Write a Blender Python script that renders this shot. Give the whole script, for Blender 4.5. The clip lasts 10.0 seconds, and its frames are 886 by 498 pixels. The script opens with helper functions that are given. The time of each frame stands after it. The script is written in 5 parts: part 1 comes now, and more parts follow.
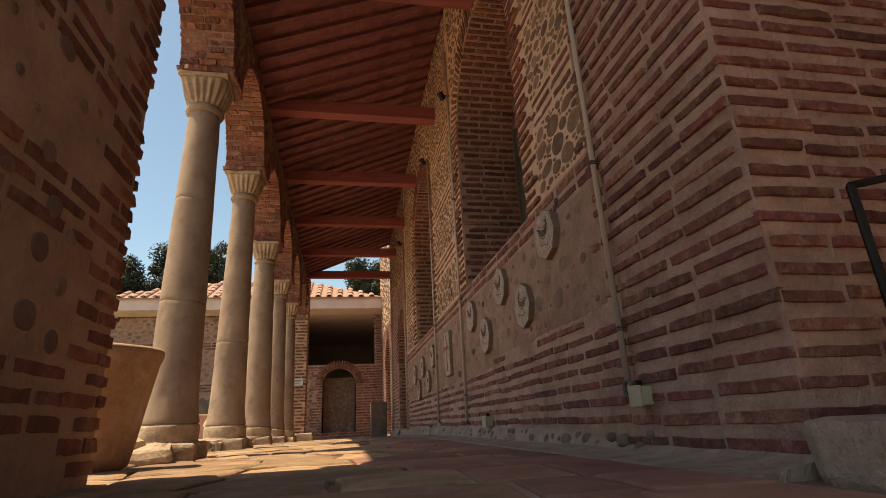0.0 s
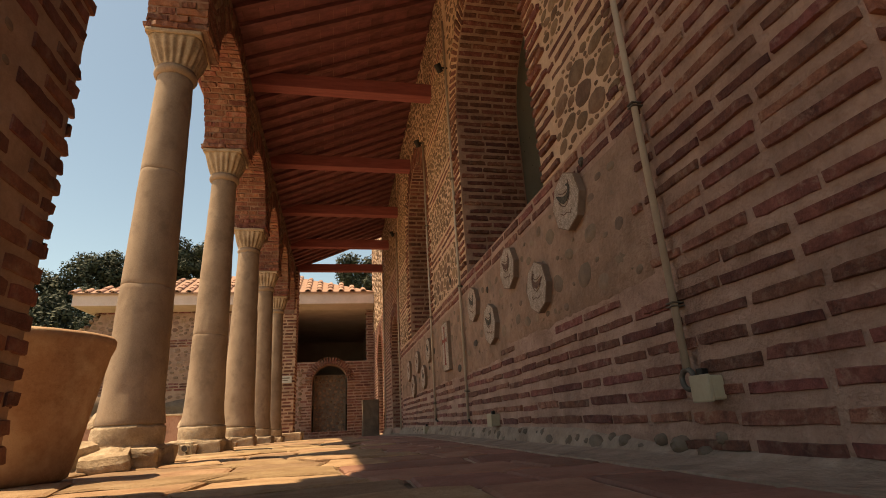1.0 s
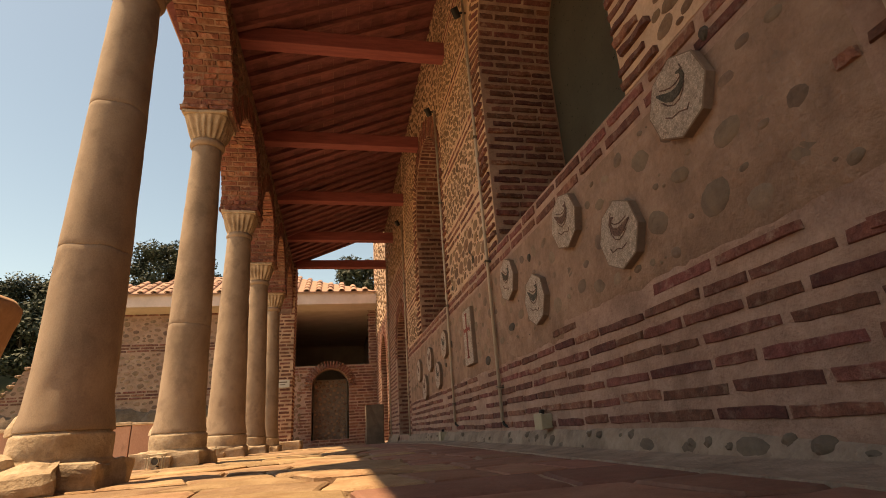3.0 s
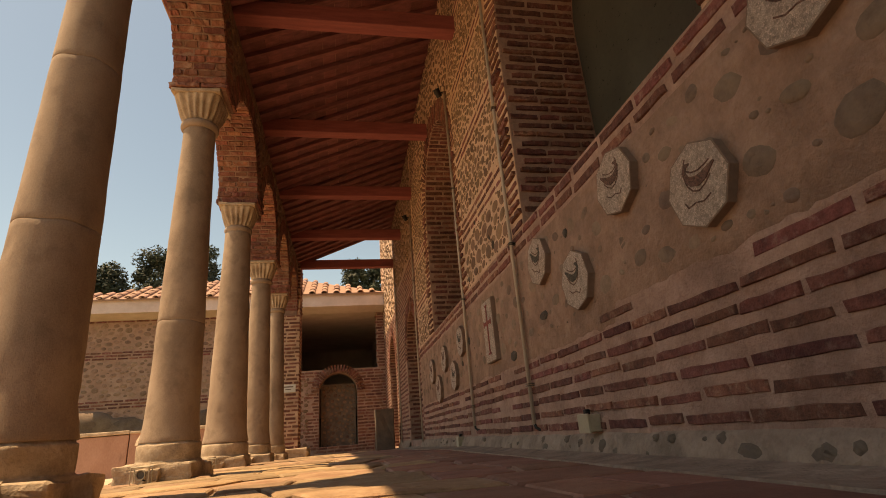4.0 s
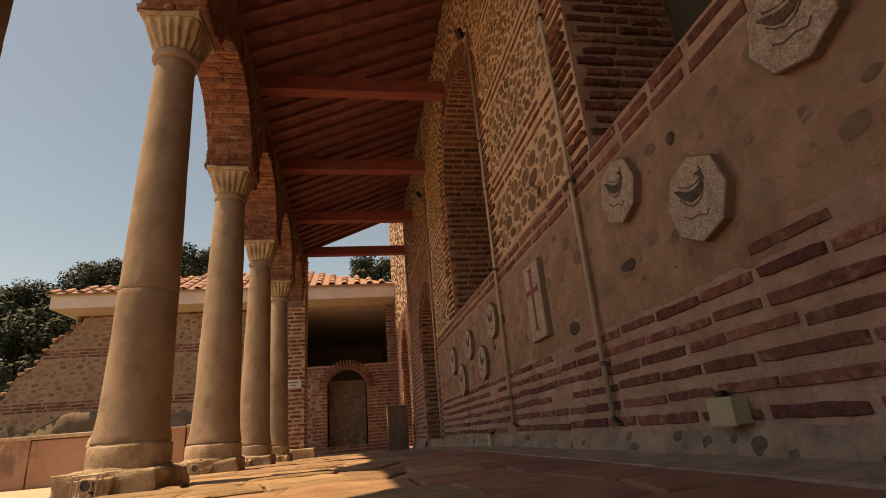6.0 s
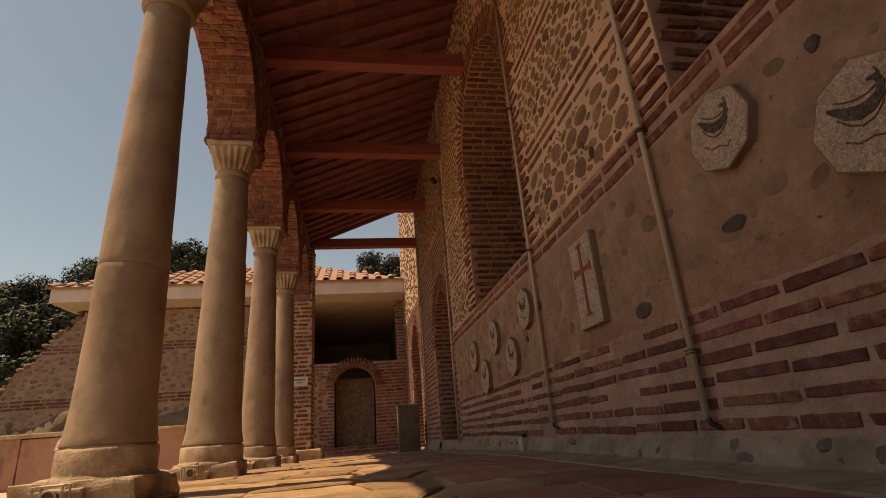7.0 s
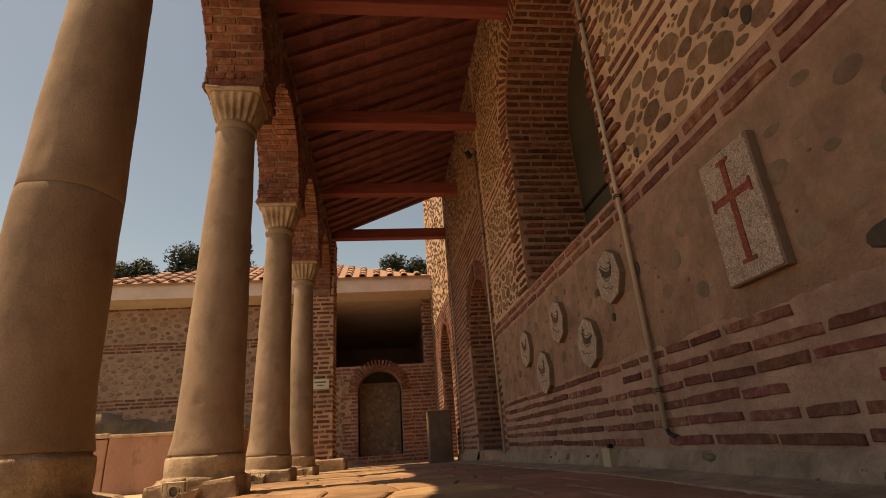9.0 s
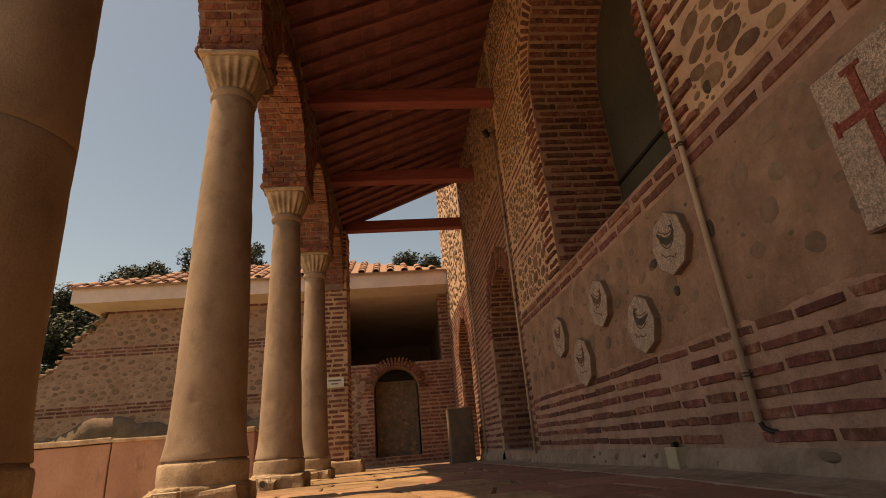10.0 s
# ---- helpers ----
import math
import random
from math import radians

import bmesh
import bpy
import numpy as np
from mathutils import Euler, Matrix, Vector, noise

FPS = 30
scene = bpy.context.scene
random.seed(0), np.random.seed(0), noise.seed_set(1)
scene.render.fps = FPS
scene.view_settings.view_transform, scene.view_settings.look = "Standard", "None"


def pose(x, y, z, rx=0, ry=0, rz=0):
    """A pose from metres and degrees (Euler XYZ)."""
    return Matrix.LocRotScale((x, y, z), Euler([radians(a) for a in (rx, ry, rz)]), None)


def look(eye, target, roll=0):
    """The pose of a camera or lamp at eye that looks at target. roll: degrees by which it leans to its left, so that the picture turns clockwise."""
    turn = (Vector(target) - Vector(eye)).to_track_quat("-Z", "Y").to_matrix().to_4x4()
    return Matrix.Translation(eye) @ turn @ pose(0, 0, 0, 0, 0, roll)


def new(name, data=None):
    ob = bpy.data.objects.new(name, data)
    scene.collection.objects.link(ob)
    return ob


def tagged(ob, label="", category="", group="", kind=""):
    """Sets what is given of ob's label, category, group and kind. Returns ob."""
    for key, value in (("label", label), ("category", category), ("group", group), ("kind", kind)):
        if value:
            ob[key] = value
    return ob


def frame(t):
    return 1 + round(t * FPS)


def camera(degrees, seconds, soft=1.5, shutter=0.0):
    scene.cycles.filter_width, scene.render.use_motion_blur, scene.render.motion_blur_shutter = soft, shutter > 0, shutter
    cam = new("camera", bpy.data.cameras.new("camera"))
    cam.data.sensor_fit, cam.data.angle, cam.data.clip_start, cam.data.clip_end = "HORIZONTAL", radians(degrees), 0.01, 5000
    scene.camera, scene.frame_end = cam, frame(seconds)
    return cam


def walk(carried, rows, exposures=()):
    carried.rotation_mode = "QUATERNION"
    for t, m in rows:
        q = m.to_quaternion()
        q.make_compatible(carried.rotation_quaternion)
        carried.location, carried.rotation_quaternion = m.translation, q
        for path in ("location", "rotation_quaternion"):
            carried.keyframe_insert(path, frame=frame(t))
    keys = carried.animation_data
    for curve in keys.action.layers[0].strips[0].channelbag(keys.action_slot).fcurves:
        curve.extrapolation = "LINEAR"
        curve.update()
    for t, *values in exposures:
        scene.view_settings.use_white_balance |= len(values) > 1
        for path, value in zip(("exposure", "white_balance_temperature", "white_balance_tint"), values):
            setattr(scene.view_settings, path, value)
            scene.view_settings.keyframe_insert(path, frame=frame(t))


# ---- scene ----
cam = camera(81.9, 10.0, soft=0.95)
PATH = [
    (0, (0.006, -0.028, 0.162), (0.378, 1.829, 0.804), -3.0),
    (0.5, (0.02, 0.184, 0.161), (0.414, 2.038, 0.799), -3.1),
    (1, (0.03, 0.456, 0.174), (0.434, 2.31, 0.807), -3.3),
    (1.5, (0.022, 0.672, 0.168), (0.414, 2.524, 0.815), -3.3),
    (2, (0.009, 0.87, 0.171), (0.402, 2.721, 0.819), -3.7),
    (2.5, (0.005, 1.102, 0.156), (0.411, 2.95, 0.806), -3.7),
    (4, (0.006, 1.828, 0.166), (0.392, 3.672, 0.838), -4.7),
    (4.5, (-0.002, 2.051, 0.171), (0.359, 3.898, 0.847), -4.9),
    (5, (-0.008, 2.311, 0.156), (0.338, 4.158, 0.84), -4.6),
    (5.5, (0.02, 2.512, 0.153), (0.378, 4.361, 0.827), -4.9),
    (7, (-0.069, 3.274, 0.188), (0.266, 5.127, 0.862), -4.5),
    (7.5, (-0.096, 3.511, 0.185), (0.214, 5.365, 0.87), -4.0),
    (8, (-0.115, 3.765, 0.186), (0.188, 5.614, 0.885), -4.7),
    (8.5, (-0.112, 4.016, 0.174), (0.175, 5.864, 0.884), -4.2),
    (9, (-0.124, 4.266, 0.199), (0.128, 6.119, 0.908), -4.1),
    (9.5, (-0.151, 4.476, 0.196), (0.073, 6.327, 0.918), -4.7),
    (10, (-0.155, 4.737, 0.213), (0.05, 6.596, 0.922), -4.9),
]
EXPOSURES = [(0.0, 0.84, 8000, -1), (0.6, 0.87, 8800, 0), (1.0, 0.79, 9700, 2), (2.5, 1.02, 10300, 5), (4.0, 0.78, 11200, 7), (4.5, 0.84, 11200, 8), (5.0, 0.66, 11500, 10),
             (5.7, 0.5, 11300, 10), (7.0, 0.22, 10900, 9), (7.6, 0.17, 10900, 8), (8.5, 0.48, 11500, 10), (9.2, 0.34, 11500, 10), (10.0, 0.34, 11500, 11)]
walk(cam, [(t, look(eye, target, roll)) for t, eye, target, roll in PATH], EXPOSURES)

# ---- light: a high sun over the courtyard, and the sky
SUN_UP, SUN_TURN = 67.0, 270.0
world = bpy.data.worlds.new("sky")
scene.world = world
world.use_nodes = True
wn = world.node_tree.nodes
sky = wn.new("ShaderNodeTexSky")
sky.sky_type, sky.sun_disc = "NISHITA", False
sky.sun_elevation, sky.sun_rotation = radians(SUN_UP), radians(SUN_TURN)
sky.dust_density, sky.air_density, sky.ozone_density = 0.55, 1.0, 1.0
world.node_tree.links.new(sky.outputs[0], wn["Background"].inputs[0])
wn["Background"].inputs[1].default_value = 0.117
sun = new("sun", bpy.data.lights.new("sun", "SUN"))
sun.data.energy, sun.data.angle, sun.data.color = 4.3, radians(0.6), (1.0, 0.83, 0.69)
sun.matrix_world = look((-20 * math.cos(radians(SUN_UP)), 0.2, 20 * math.sin(radians(SUN_UP))), (0, 0, 0))

# ---- materials
def surface(name, dark, mid, light, scale=5.0, fine=70.0, rough=0.88, bump=0.4, depth=0.006, pieces=0.0, islands=0.0,
            stain=None, stain_scale=1.6, stain_amount=0.4, stain_from=0.5, stain_to=0.68, metal=0.0, stretch=(1, 1, 1)):
    """A weathered surface: three tones mixed by coarse and fine noise, stains, and relief; pieces/islands: how far single pieces differ."""
    m = bpy.data.materials.new(name)
    m.use_nodes = True
    n, link = m.node_tree.nodes, m.node_tree.links.new
    bsdf = n["Principled BSDF"]
    geo = n.new("ShaderNodeNewGeometry")
    mapping = n.new("ShaderNodeMapping")
    mapping.inputs["Scale"].default_value = stretch
    link(geo.outputs["Position"], mapping.inputs["Vector"])
    def noisy(size, detail, roughness=0.6):
        t = n.new("ShaderNodeTexNoise")
        t.inputs["Scale"].default_value, t.inputs["Detail"].default_value, t.inputs["Roughness"].default_value = size, detail, roughness
        link(mapping.outputs[0], t.inputs["Vector"])
        return t
    coarse, grain = noisy(scale, 5), noisy(fine, 4, 0.7)
    blend = n.new("ShaderNodeMath")
    blend.operation = "MULTIPLY_ADD"
    blend.inputs[1].default_value = 0.35
    link(grain.outputs[0], blend.inputs[0])
    half = n.new("ShaderNodeMath")
    half.operation = "MULTIPLY"
    half.inputs[1].default_value = 0.65
    link(coarse.outputs[0], half.inputs[0])
    link(half.outputs[0], blend.inputs[2])
    ramp = n.new("ShaderNodeValToRGB")
    e = ramp.color_ramp.elements
    e[0].position, e[0].color = 0.33, (*dark, 1)
    e[1].position, e[1].color = 0.67, (*light, 1)
    e.new(0.5).color = (*mid, 1)
    link(blend.outputs[0], ramp.inputs[0])
    colour = ramp.outputs[0]
    if stain:
        s = noisy(stain_scale, 6, 0.65)
        mask = n.new("ShaderNodeMapRange")
        mask.inputs[1].default_value, mask.inputs[2].default_value, mask.inputs[4].default_value = stain_from, stain_to, stain_amount
        link(s.outputs[0], mask.inputs[0])
        mix = n.new("ShaderNodeMix")
        mix.data_type = "RGBA"
        link(mask.outputs[0], mix.inputs["Factor"])
        link(colour, mix.inputs["A"])
        mix.inputs["B"].default_value = (*stain, 1)
        colour = mix.outputs["Result"]
    for amount, source in ((pieces, "object"), (islands, "island")):
        if amount:
            value = n.new("ShaderNodeObjectInfo").outputs["Random"] if source == "object" else geo.outputs["Random Per Island"]
            hsv = n.new("ShaderNodeHueSaturation")
            for socket, lo, hi in (("Value", 1 - amount, 1 + amount * 0.8), ("Hue", 0.5 - amount * 0.03, 0.5 + amount * 0.03)):
                r = n.new("ShaderNodeMapRange")
                r.inputs[3].default_value, r.inputs[4].default_value = lo, hi
                if socket == "Hue":
                    w = n.new("ShaderNodeMath")
                    w.operation = "PINGPONG"
                    w.inputs[1].default_value = 0.31
                    link(value, w.inputs[0])
                    r.inputs[2].default_value = 0.31
                    link(w.outputs[0], r.inputs[0])
                else:
                    link(value, r.inputs[0])
                link(r.outputs[0], hsv.inputs[socket])
            link(colour, hsv.inputs["Color"])
            colour = hsv.outputs[0]
    link(colour, bsdf.inputs["Base Color"])
    rr = n.new("ShaderNodeMapRange")
    rr.inputs[3].default_value, rr.inputs[4].default_value = max(rough - 0.12, 0.05), min(rough + 0.1, 1)
    link(grain.outputs[0], rr.inputs[0])
    link(rr.outputs[0], bsdf.inputs["Roughness"])
    bsdf.inputs["Metallic"].default_value = metal
    if bump:
        b = n.new("ShaderNodeBump")
        b.inputs["Strength"].default_value, b.inputs["Distance"].default_value = bump, depth
        link(blend.outputs[0], b.inputs["Height"])
        link(b.outputs[0], bsdf.inputs["Normal"])
    return m


MORTAR = surface("lime_mortar", (0.27, 0.158, 0.12), (0.395, 0.238, 0.184), (0.5, 0.318, 0.25), 7, 48, 0.95, 1.0, 0.03, stain=(0.205, 0.118, 0.09), stain_scale=3.2, stain_amount=0.6)
PLASTER = surface("rubbed_plaster", (0.215, 0.127, 0.09), (0.318, 0.191, 0.138), (0.415, 0.262, 0.194), 6, 34, 0.95, 1.0, 0.034, stain=(0.195, 0.117, 0.086), stain_scale=4, stain_amount=0.65)
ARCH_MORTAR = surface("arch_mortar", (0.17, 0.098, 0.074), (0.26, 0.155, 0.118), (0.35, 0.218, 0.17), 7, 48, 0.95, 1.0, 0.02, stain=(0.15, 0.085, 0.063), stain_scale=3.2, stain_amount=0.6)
RUBBLE_MORTAR = surface("rubble_mortar", (0.47, 0.296, 0.2), (0.61, 0.4, 0.282), (0.7, 0.485, 0.355), 6, 60, 0.95, 1.0, 0.02, stain=(0.3, 0.186, 0.138), stain_amount=0.5)
CEMENT = surface("grey_cement", (0.225, 0.155, 0.115), (0.335, 0.235, 0.178), (0.44, 0.318, 0.246), 7, 34, 0.95, 1.0, 0.034, stain=(0.14, 0.097, 0.072), stain_scale=4, stain_amount=0.65)
BRICK = surface("old_red_brick", (0.088, 0.03, 0.024), (0.185, 0.064, 0.048), (0.29, 0.112, 0.083), 17, 90, 0.92, 1.0, 0.022, pieces=0.42, stain=(0.34, 0.207, 0.158), stain_scale=22, stain_amount=0.7, stain_from=0.53, stain_to=0.68)
BRICK_REST = surface("old_red_brick_mass", (0.088, 0.03, 0.024), (0.185, 0.064, 0.048), (0.29, 0.112, 0.083), 17, 90, 0.92, 1.0, 0.022, islands=0.42, stain=(0.34, 0.207, 0.158), stain_scale=22, stain_amount=0.7, stain_from=0.53, stain_to=0.68)
BRICK_LIGHT = surface("arcade_brick", (0.115, 0.04, 0.029), (0.205, 0.073, 0.05), (0.305, 0.122, 0.084), 10, 70, 0.92, 1.0, 0.018, pieces=0.36, stain=(0.33, 0.205, 0.155), stain_scale=8, stain_amount=0.6, stain_from=0.53, stain_to=0.66)
BRICK_LIGHT_REST = surface("arcade_brick_mass", (0.115, 0.04, 0.029), (0.205, 0.073, 0.05), (0.305, 0.122, 0.084), 10, 70, 0.92, 1.0, 0.018, islands=0.36, stain=(0.33, 0.205, 0.155), stain_scale=8, stain_amount=0.6, stain_from=0.53, stain_to=0.66)
STONE = surface("river_stone", (0.125, 0.067, 0.04), (0.215, 0.122, 0.076), (0.3, 0.182, 0.12), 8, 60, 0.9, 0.9, 0.012, islands=0.33, stain=(0.3, 0.2, 0.145), stain_scale=10, stain_amount=0.6, stain_from=0.52)
STONE_PIECE = surface("river_stone_single", (0.125, 0.067, 0.04), (0.215, 0.122, 0.076), (0.3, 0.182, 0.12), 8, 60, 0.9, 0.9, 0.012, pieces=0.33, stain=(0.3, 0.2, 0.145), stain_scale=10, stain_amount=0.6, stain_from=0.52)
COLUMN = surface("sandstone", (0.2, 0.138, 0.098), (0.3, 0.214, 0.156), (0.385, 0.287, 0.216), 3.5, 150, 0.95, 0.8, 0.006, stain=(0.15, 0.103, 0.078), stain_scale=6.5, stain_amount=0.5, stain_from=0.52, stain_to=0.68, stretch=(1, 1, 0.75))
BASE = surface("base_limestone", (0.29, 0.205, 0.135), (0.43, 0.318, 0.222), (0.57, 0.44, 0.325), 9, 70, 0.94, 1.0, 0.02, stain=(0.18, 0.122, 0.085), stain_scale=7, stain_amount=0.7)
RUIN_MORTAR = surface("ruin_mortar", (0.255, 0.15, 0.11), (0.35, 0.217, 0.16), (0.43, 0.28, 0.212), 4, 50, 0.95, 0.9, 0.02, stain=(0.33, 0.18, 0.122), stain_amount=0.5)
TILE_JOINT = surface("pale_floor_joint", (0.28, 0.191, 0.138), (0.38, 0.267, 0.197), (0.46, 0.344, 0.256), 6, 60, 0.95, 0.6, 0.01)
FLAG = surface("flagstone", (0.22, 0.13, 0.073), (0.335, 0.21, 0.124), (0.44, 0.297, 0.19), 5, 50, 0.88, 1.0, 0.024, pieces=0.3, stain=(0.24, 0.118, 0.066), stain_scale=4.5, stain_amount=0.65)
RED_FLAG = surface("red_paving", (0.2, 0.088, 0.06), (0.29, 0.135, 0.094), (0.38, 0.19, 0.136), 5, 50, 0.8, 0.9, 0.014, pieces=0.24, stain=(0.33, 0.191, 0.138), stain_scale=3.5, stain_amount=0.55)
EARTH = surface("joint_earth", (0.13, 0.081, 0.049), (0.2, 0.129, 0.084), (0.28, 0.191, 0.128), 6, 60, 0.95, 0.8, 0.015)
TIMBER = surface("red_stained_timber", (0.14, 0.048, 0.05), (0.222, 0.077, 0.08), (0.3, 0.115, 0.118), 3, 40, 0.8, 0.5, 0.005, islands=0.2, stretch=(1, 6, 6))
BEAM = surface("red_painted_beam", (0.2, 0.052, 0.052), (0.275, 0.075, 0.074), (0.35, 0.104, 0.1), 3, 40, 0.75, 0.4, 0.005, stretch=(1, 7, 7))
TERRACOTTA = surface("terracotta", (0.29, 0.165, 0.1), (0.4, 0.24, 0.155), (0.5, 0.33, 0.225), 4, 60, 0.93, 0.8, 0.012, stain=(0.55, 0.4, 0.28), stain_scale=4.5, stain_amount=0.75, stain_from=0.47, stain_to=0.62)
ROOF_TILE = surface("roof_tile", (0.31, 0.17, 0.122), (0.42, 0.25, 0.186), (0.53, 0.345, 0.268), 5, 50, 0.88, 0.5, 0.008, pieces=0.24, stain=(0.3, 0.14, 0.095), stain_scale=5, stain_amount=0.6)
WHITE = surface("white_render", (0.6, 0.468, 0.414), (0.69, 0.544, 0.492), (0.76, 0.621, 0.571), 2, 50, 0.9, 0.3, 0.006, stain=(0.5, 0.372, 0.315), stain_scale=1.2, stain_amount=0.5)
DIM_PLASTER = surface("brown_plaster", (0.38, 0.29, 0.24), (0.5, 0.39, 0.33), (0.58, 0.46, 0.4), 2, 40, 0.95, 0.5, 0.01)
PINK = surface("pink_render", (0.27, 0.145, 0.105), (0.37, 0.205, 0.15), (0.45, 0.27, 0.205), 2.2, 50, 0.93, 0.6, 0.01, stain=(0.13, 0.078, 0.058), stain_scale=1.9, stain_amount=0.75, stain_from=0.56, stain_to=0.66, stretch=(1, 1, 0.5))
def tesserae(name, dark, mid, light):
    """Small set stones: a cell pattern over the weathered tones, the joints sunk."""
    m = surface(name, dark, mid, light, 30, 130, 0.8, 0.0)
    n, link = m.node_tree.nodes, m.node_tree.links.new
    bsdf = n["Principled BSDF"]
    geo = n.new("ShaderNodeNewGeometry")
    cells, edges = n.new("ShaderNodeTexVoronoi"), n.new("ShaderNodeTexVoronoi")
    edges.feature = "DISTANCE_TO_EDGE"
    for c in (cells, edges):
        c.inputs["Scale"].default_value = 160
        link(geo.outputs["Position"], c.inputs["Vector"])
    hsv = n.new("ShaderNodeHueSaturation")
    r = n.new("ShaderNodeMapRange")
    r.inputs[3].default_value, r.inputs[4].default_value = 0.6, 1.25
    bw = n.new("ShaderNodeSeparateColor")
    link(cells.outputs["Color"], bw.inputs[0])
    link(bw.outputs[0], r.inputs[0])
    link(r.outputs[0], hsv.inputs["Value"])
    link(bsdf.inputs["Base Color"].links[0].from_socket, hsv.inputs["Color"])
    joint = n.new("ShaderNodeMapRange")
    joint.inputs[2].default_value, joint.inputs[3].default_value = 0.1, 0.62
    link(edges.outputs["Distance"], joint.inputs[0])
    mix = n.new("ShaderNodeMix")
    mix.data_type, mix.blend_type = "RGBA", "MULTIPLY"
    mix.inputs["Factor"].default_value = 1.0
    link(hsv.outputs[0], mix.inputs["A"])
    link(joint.outputs[0], mix.inputs["B"])
    link(mix.outputs["Result"], bsdf.inputs["Base Color"])
    b = n.new("ShaderNodeBump")
    b.inputs["Strength"].default_value, b.inputs["Distance"].default_value = 1.0, 0.006
    link(joint.outputs[0], b.inputs["Height"])
    link(b.outputs[0], bsdf.inputs["Normal"])
    return m


MOSAIC = tesserae("pale_tesserae", (0.42, 0.305, 0.24), (0.56, 0.425, 0.345), (0.7, 0.555, 0.465))
MOSAIC_DARK = tesserae("dark_tesserae", (0.055, 0.044, 0.034), (0.1, 0.082, 0.062), (0.165, 0.135, 0.105))
MOSAIC_BROWN = tesserae("brown_tesserae", (0.12, 0.062, 0.045), (0.19, 0.098, 0.072), (0.27, 0.15, 0.112))
MOSAIC_RED = tesserae("red_tesserae", (0.26, 0.057, 0.044), (0.36, 0.086, 0.064), (0.44, 0.134, 0.099))
EDGE = surface("cast_edge", (0.16, 0.1, 0.073), (0.22, 0.142, 0.105), (0.28, 0.188, 0.142), 6, 60, 0.92, 0.6, 0.008)
PLASTIC = surface("pale_conduit", (0.4, 0.325, 0.26), (0.46, 0.375, 0.305), (0.52, 0.43, 0.35), 5, 60, 0.55, 0.1, 0.002)
BOX = surface("junction_box_plastic", (0.36, 0.295, 0.2), (0.42, 0.35, 0.245), (0.47, 0.4, 0.29), 5, 60, 0.55, 0.15, 0.002)
# lighter plaster for the gate pier: bounced light put into its colour
PIER_PLASTER_LIT = surface("gate_plaster_lit", (0.3, 0.181, 0.123), (0.41, 0.258, 0.182), (0.51, 0.339, 0.251), 4, 50, 0.95, 1.0, 0.018, stain=(0.28, 0.162, 0.108), stain_scale=3, stain_amount=0.5)
# near-black tone: the shade inside small wall holes as colour, also dark stones
HOLE_AND_STONE = surface("dark_stone", (0.038, 0.029, 0.023), (0.07, 0.053, 0.042), (0.11, 0.085, 0.069), 10, 60, 0.85, 0.6, 0.008)
PLASTER_STONE = surface("stone_under_plaster", (0.15, 0.096, 0.069), (0.215, 0.142, 0.104), (0.28, 0.19, 0.14), 10, 60, 0.94, 0.8, 0.01, islands=0.26, stain=(0.29, 0.187, 0.132), stain_scale=9, stain_amount=0.85)
RUIN_STONE = surface("ruin_stone", (0.155, 0.09, 0.062), (0.25, 0.152, 0.106), (0.34, 0.216, 0.156), 7, 55, 0.93, 0.9, 0.014, islands=0.3, stain=(0.36, 0.235, 0.175), stain_scale=9, stain_amount=0.6, stain_from=0.5)
CLIP = surface("dull_clip_metal", (0.06, 0.05, 0.042), (0.1, 0.085, 0.07), (0.16, 0.135, 0.11), 8, 90, 0.6, 0.2, 0.002, metal=0.3)
IRON = surface("black_iron", (0.012, 0.012, 0.012), (0.025, 0.023, 0.022), (0.05, 0.045, 0.04), 8, 90, 0.55, 0.3, 0.003, metal=0.6)
GLASS = surface("dusty_dark_pane", (0.045, 0.046, 0.038), (0.065, 0.067, 0.055), (0.09, 0.09, 0.075), 2, 30, 0.32, 0.05, 0.002)
BARK = surface("bark", (0.06, 0.045, 0.03), (0.1, 0.075, 0.05), (0.15, 0.12, 0.09), 8, 60, 0.95, 0.8, 0.02)
LEAF = surface("oak_leaves", (0.022, 0.028, 0.015), (0.04, 0.049, 0.027), (0.07, 0.08, 0.047), 0.8, 12, 0.75, 0.0, islands=0.35)
GRASS = surface("dry_grass_ground", (0.1, 0.1, 0.04), (0.16, 0.14, 0.06), (0.24, 0.19, 0.1), 0.8, 14, 0.95, 0.6, 0.03)
GRAVEL = surface("courtyard_earth", (0.42, 0.305, 0.21), (0.54, 0.4, 0.285), (0.65, 0.495, 0.365), 3, 60, 0.95, 0.7, 0.015)
ROCK = surface("brown_rock", (0.1, 0.067, 0.046), (0.17, 0.116, 0.082), (0.24, 0.168, 0.122), 3, 40, 0.92, 1.0, 0.04, islands=0.15)
PAPER = surface("white_sign", (0.6, 0.57, 0.52), (0.66, 0.63, 0.58), (0.72, 0.69, 0.64), 5, 50, 0.6, 0.0)
SLATE = surface("dark_block_stone", (0.1, 0.072, 0.053), (0.155, 0.11, 0.082), (0.215, 0.155, 0.116), 5, 60, 0.9, 0.5, 0.01)


# ---- mesh tools
def obj(name, verts, faces, material, parent=None, label="", smooth=False):
    me = bpy.data.meshes.new(name)
    me.from_pydata([tuple(v) for v in verts], [], faces)
    me.materials.append(material)
    if smooth:
        for p in me.polygons:
            p.use_smooth = len(p.vertices) < 5
    ob = new(name, me)
    if parent:
        ob.parent = parent
    return tagged(ob, label)


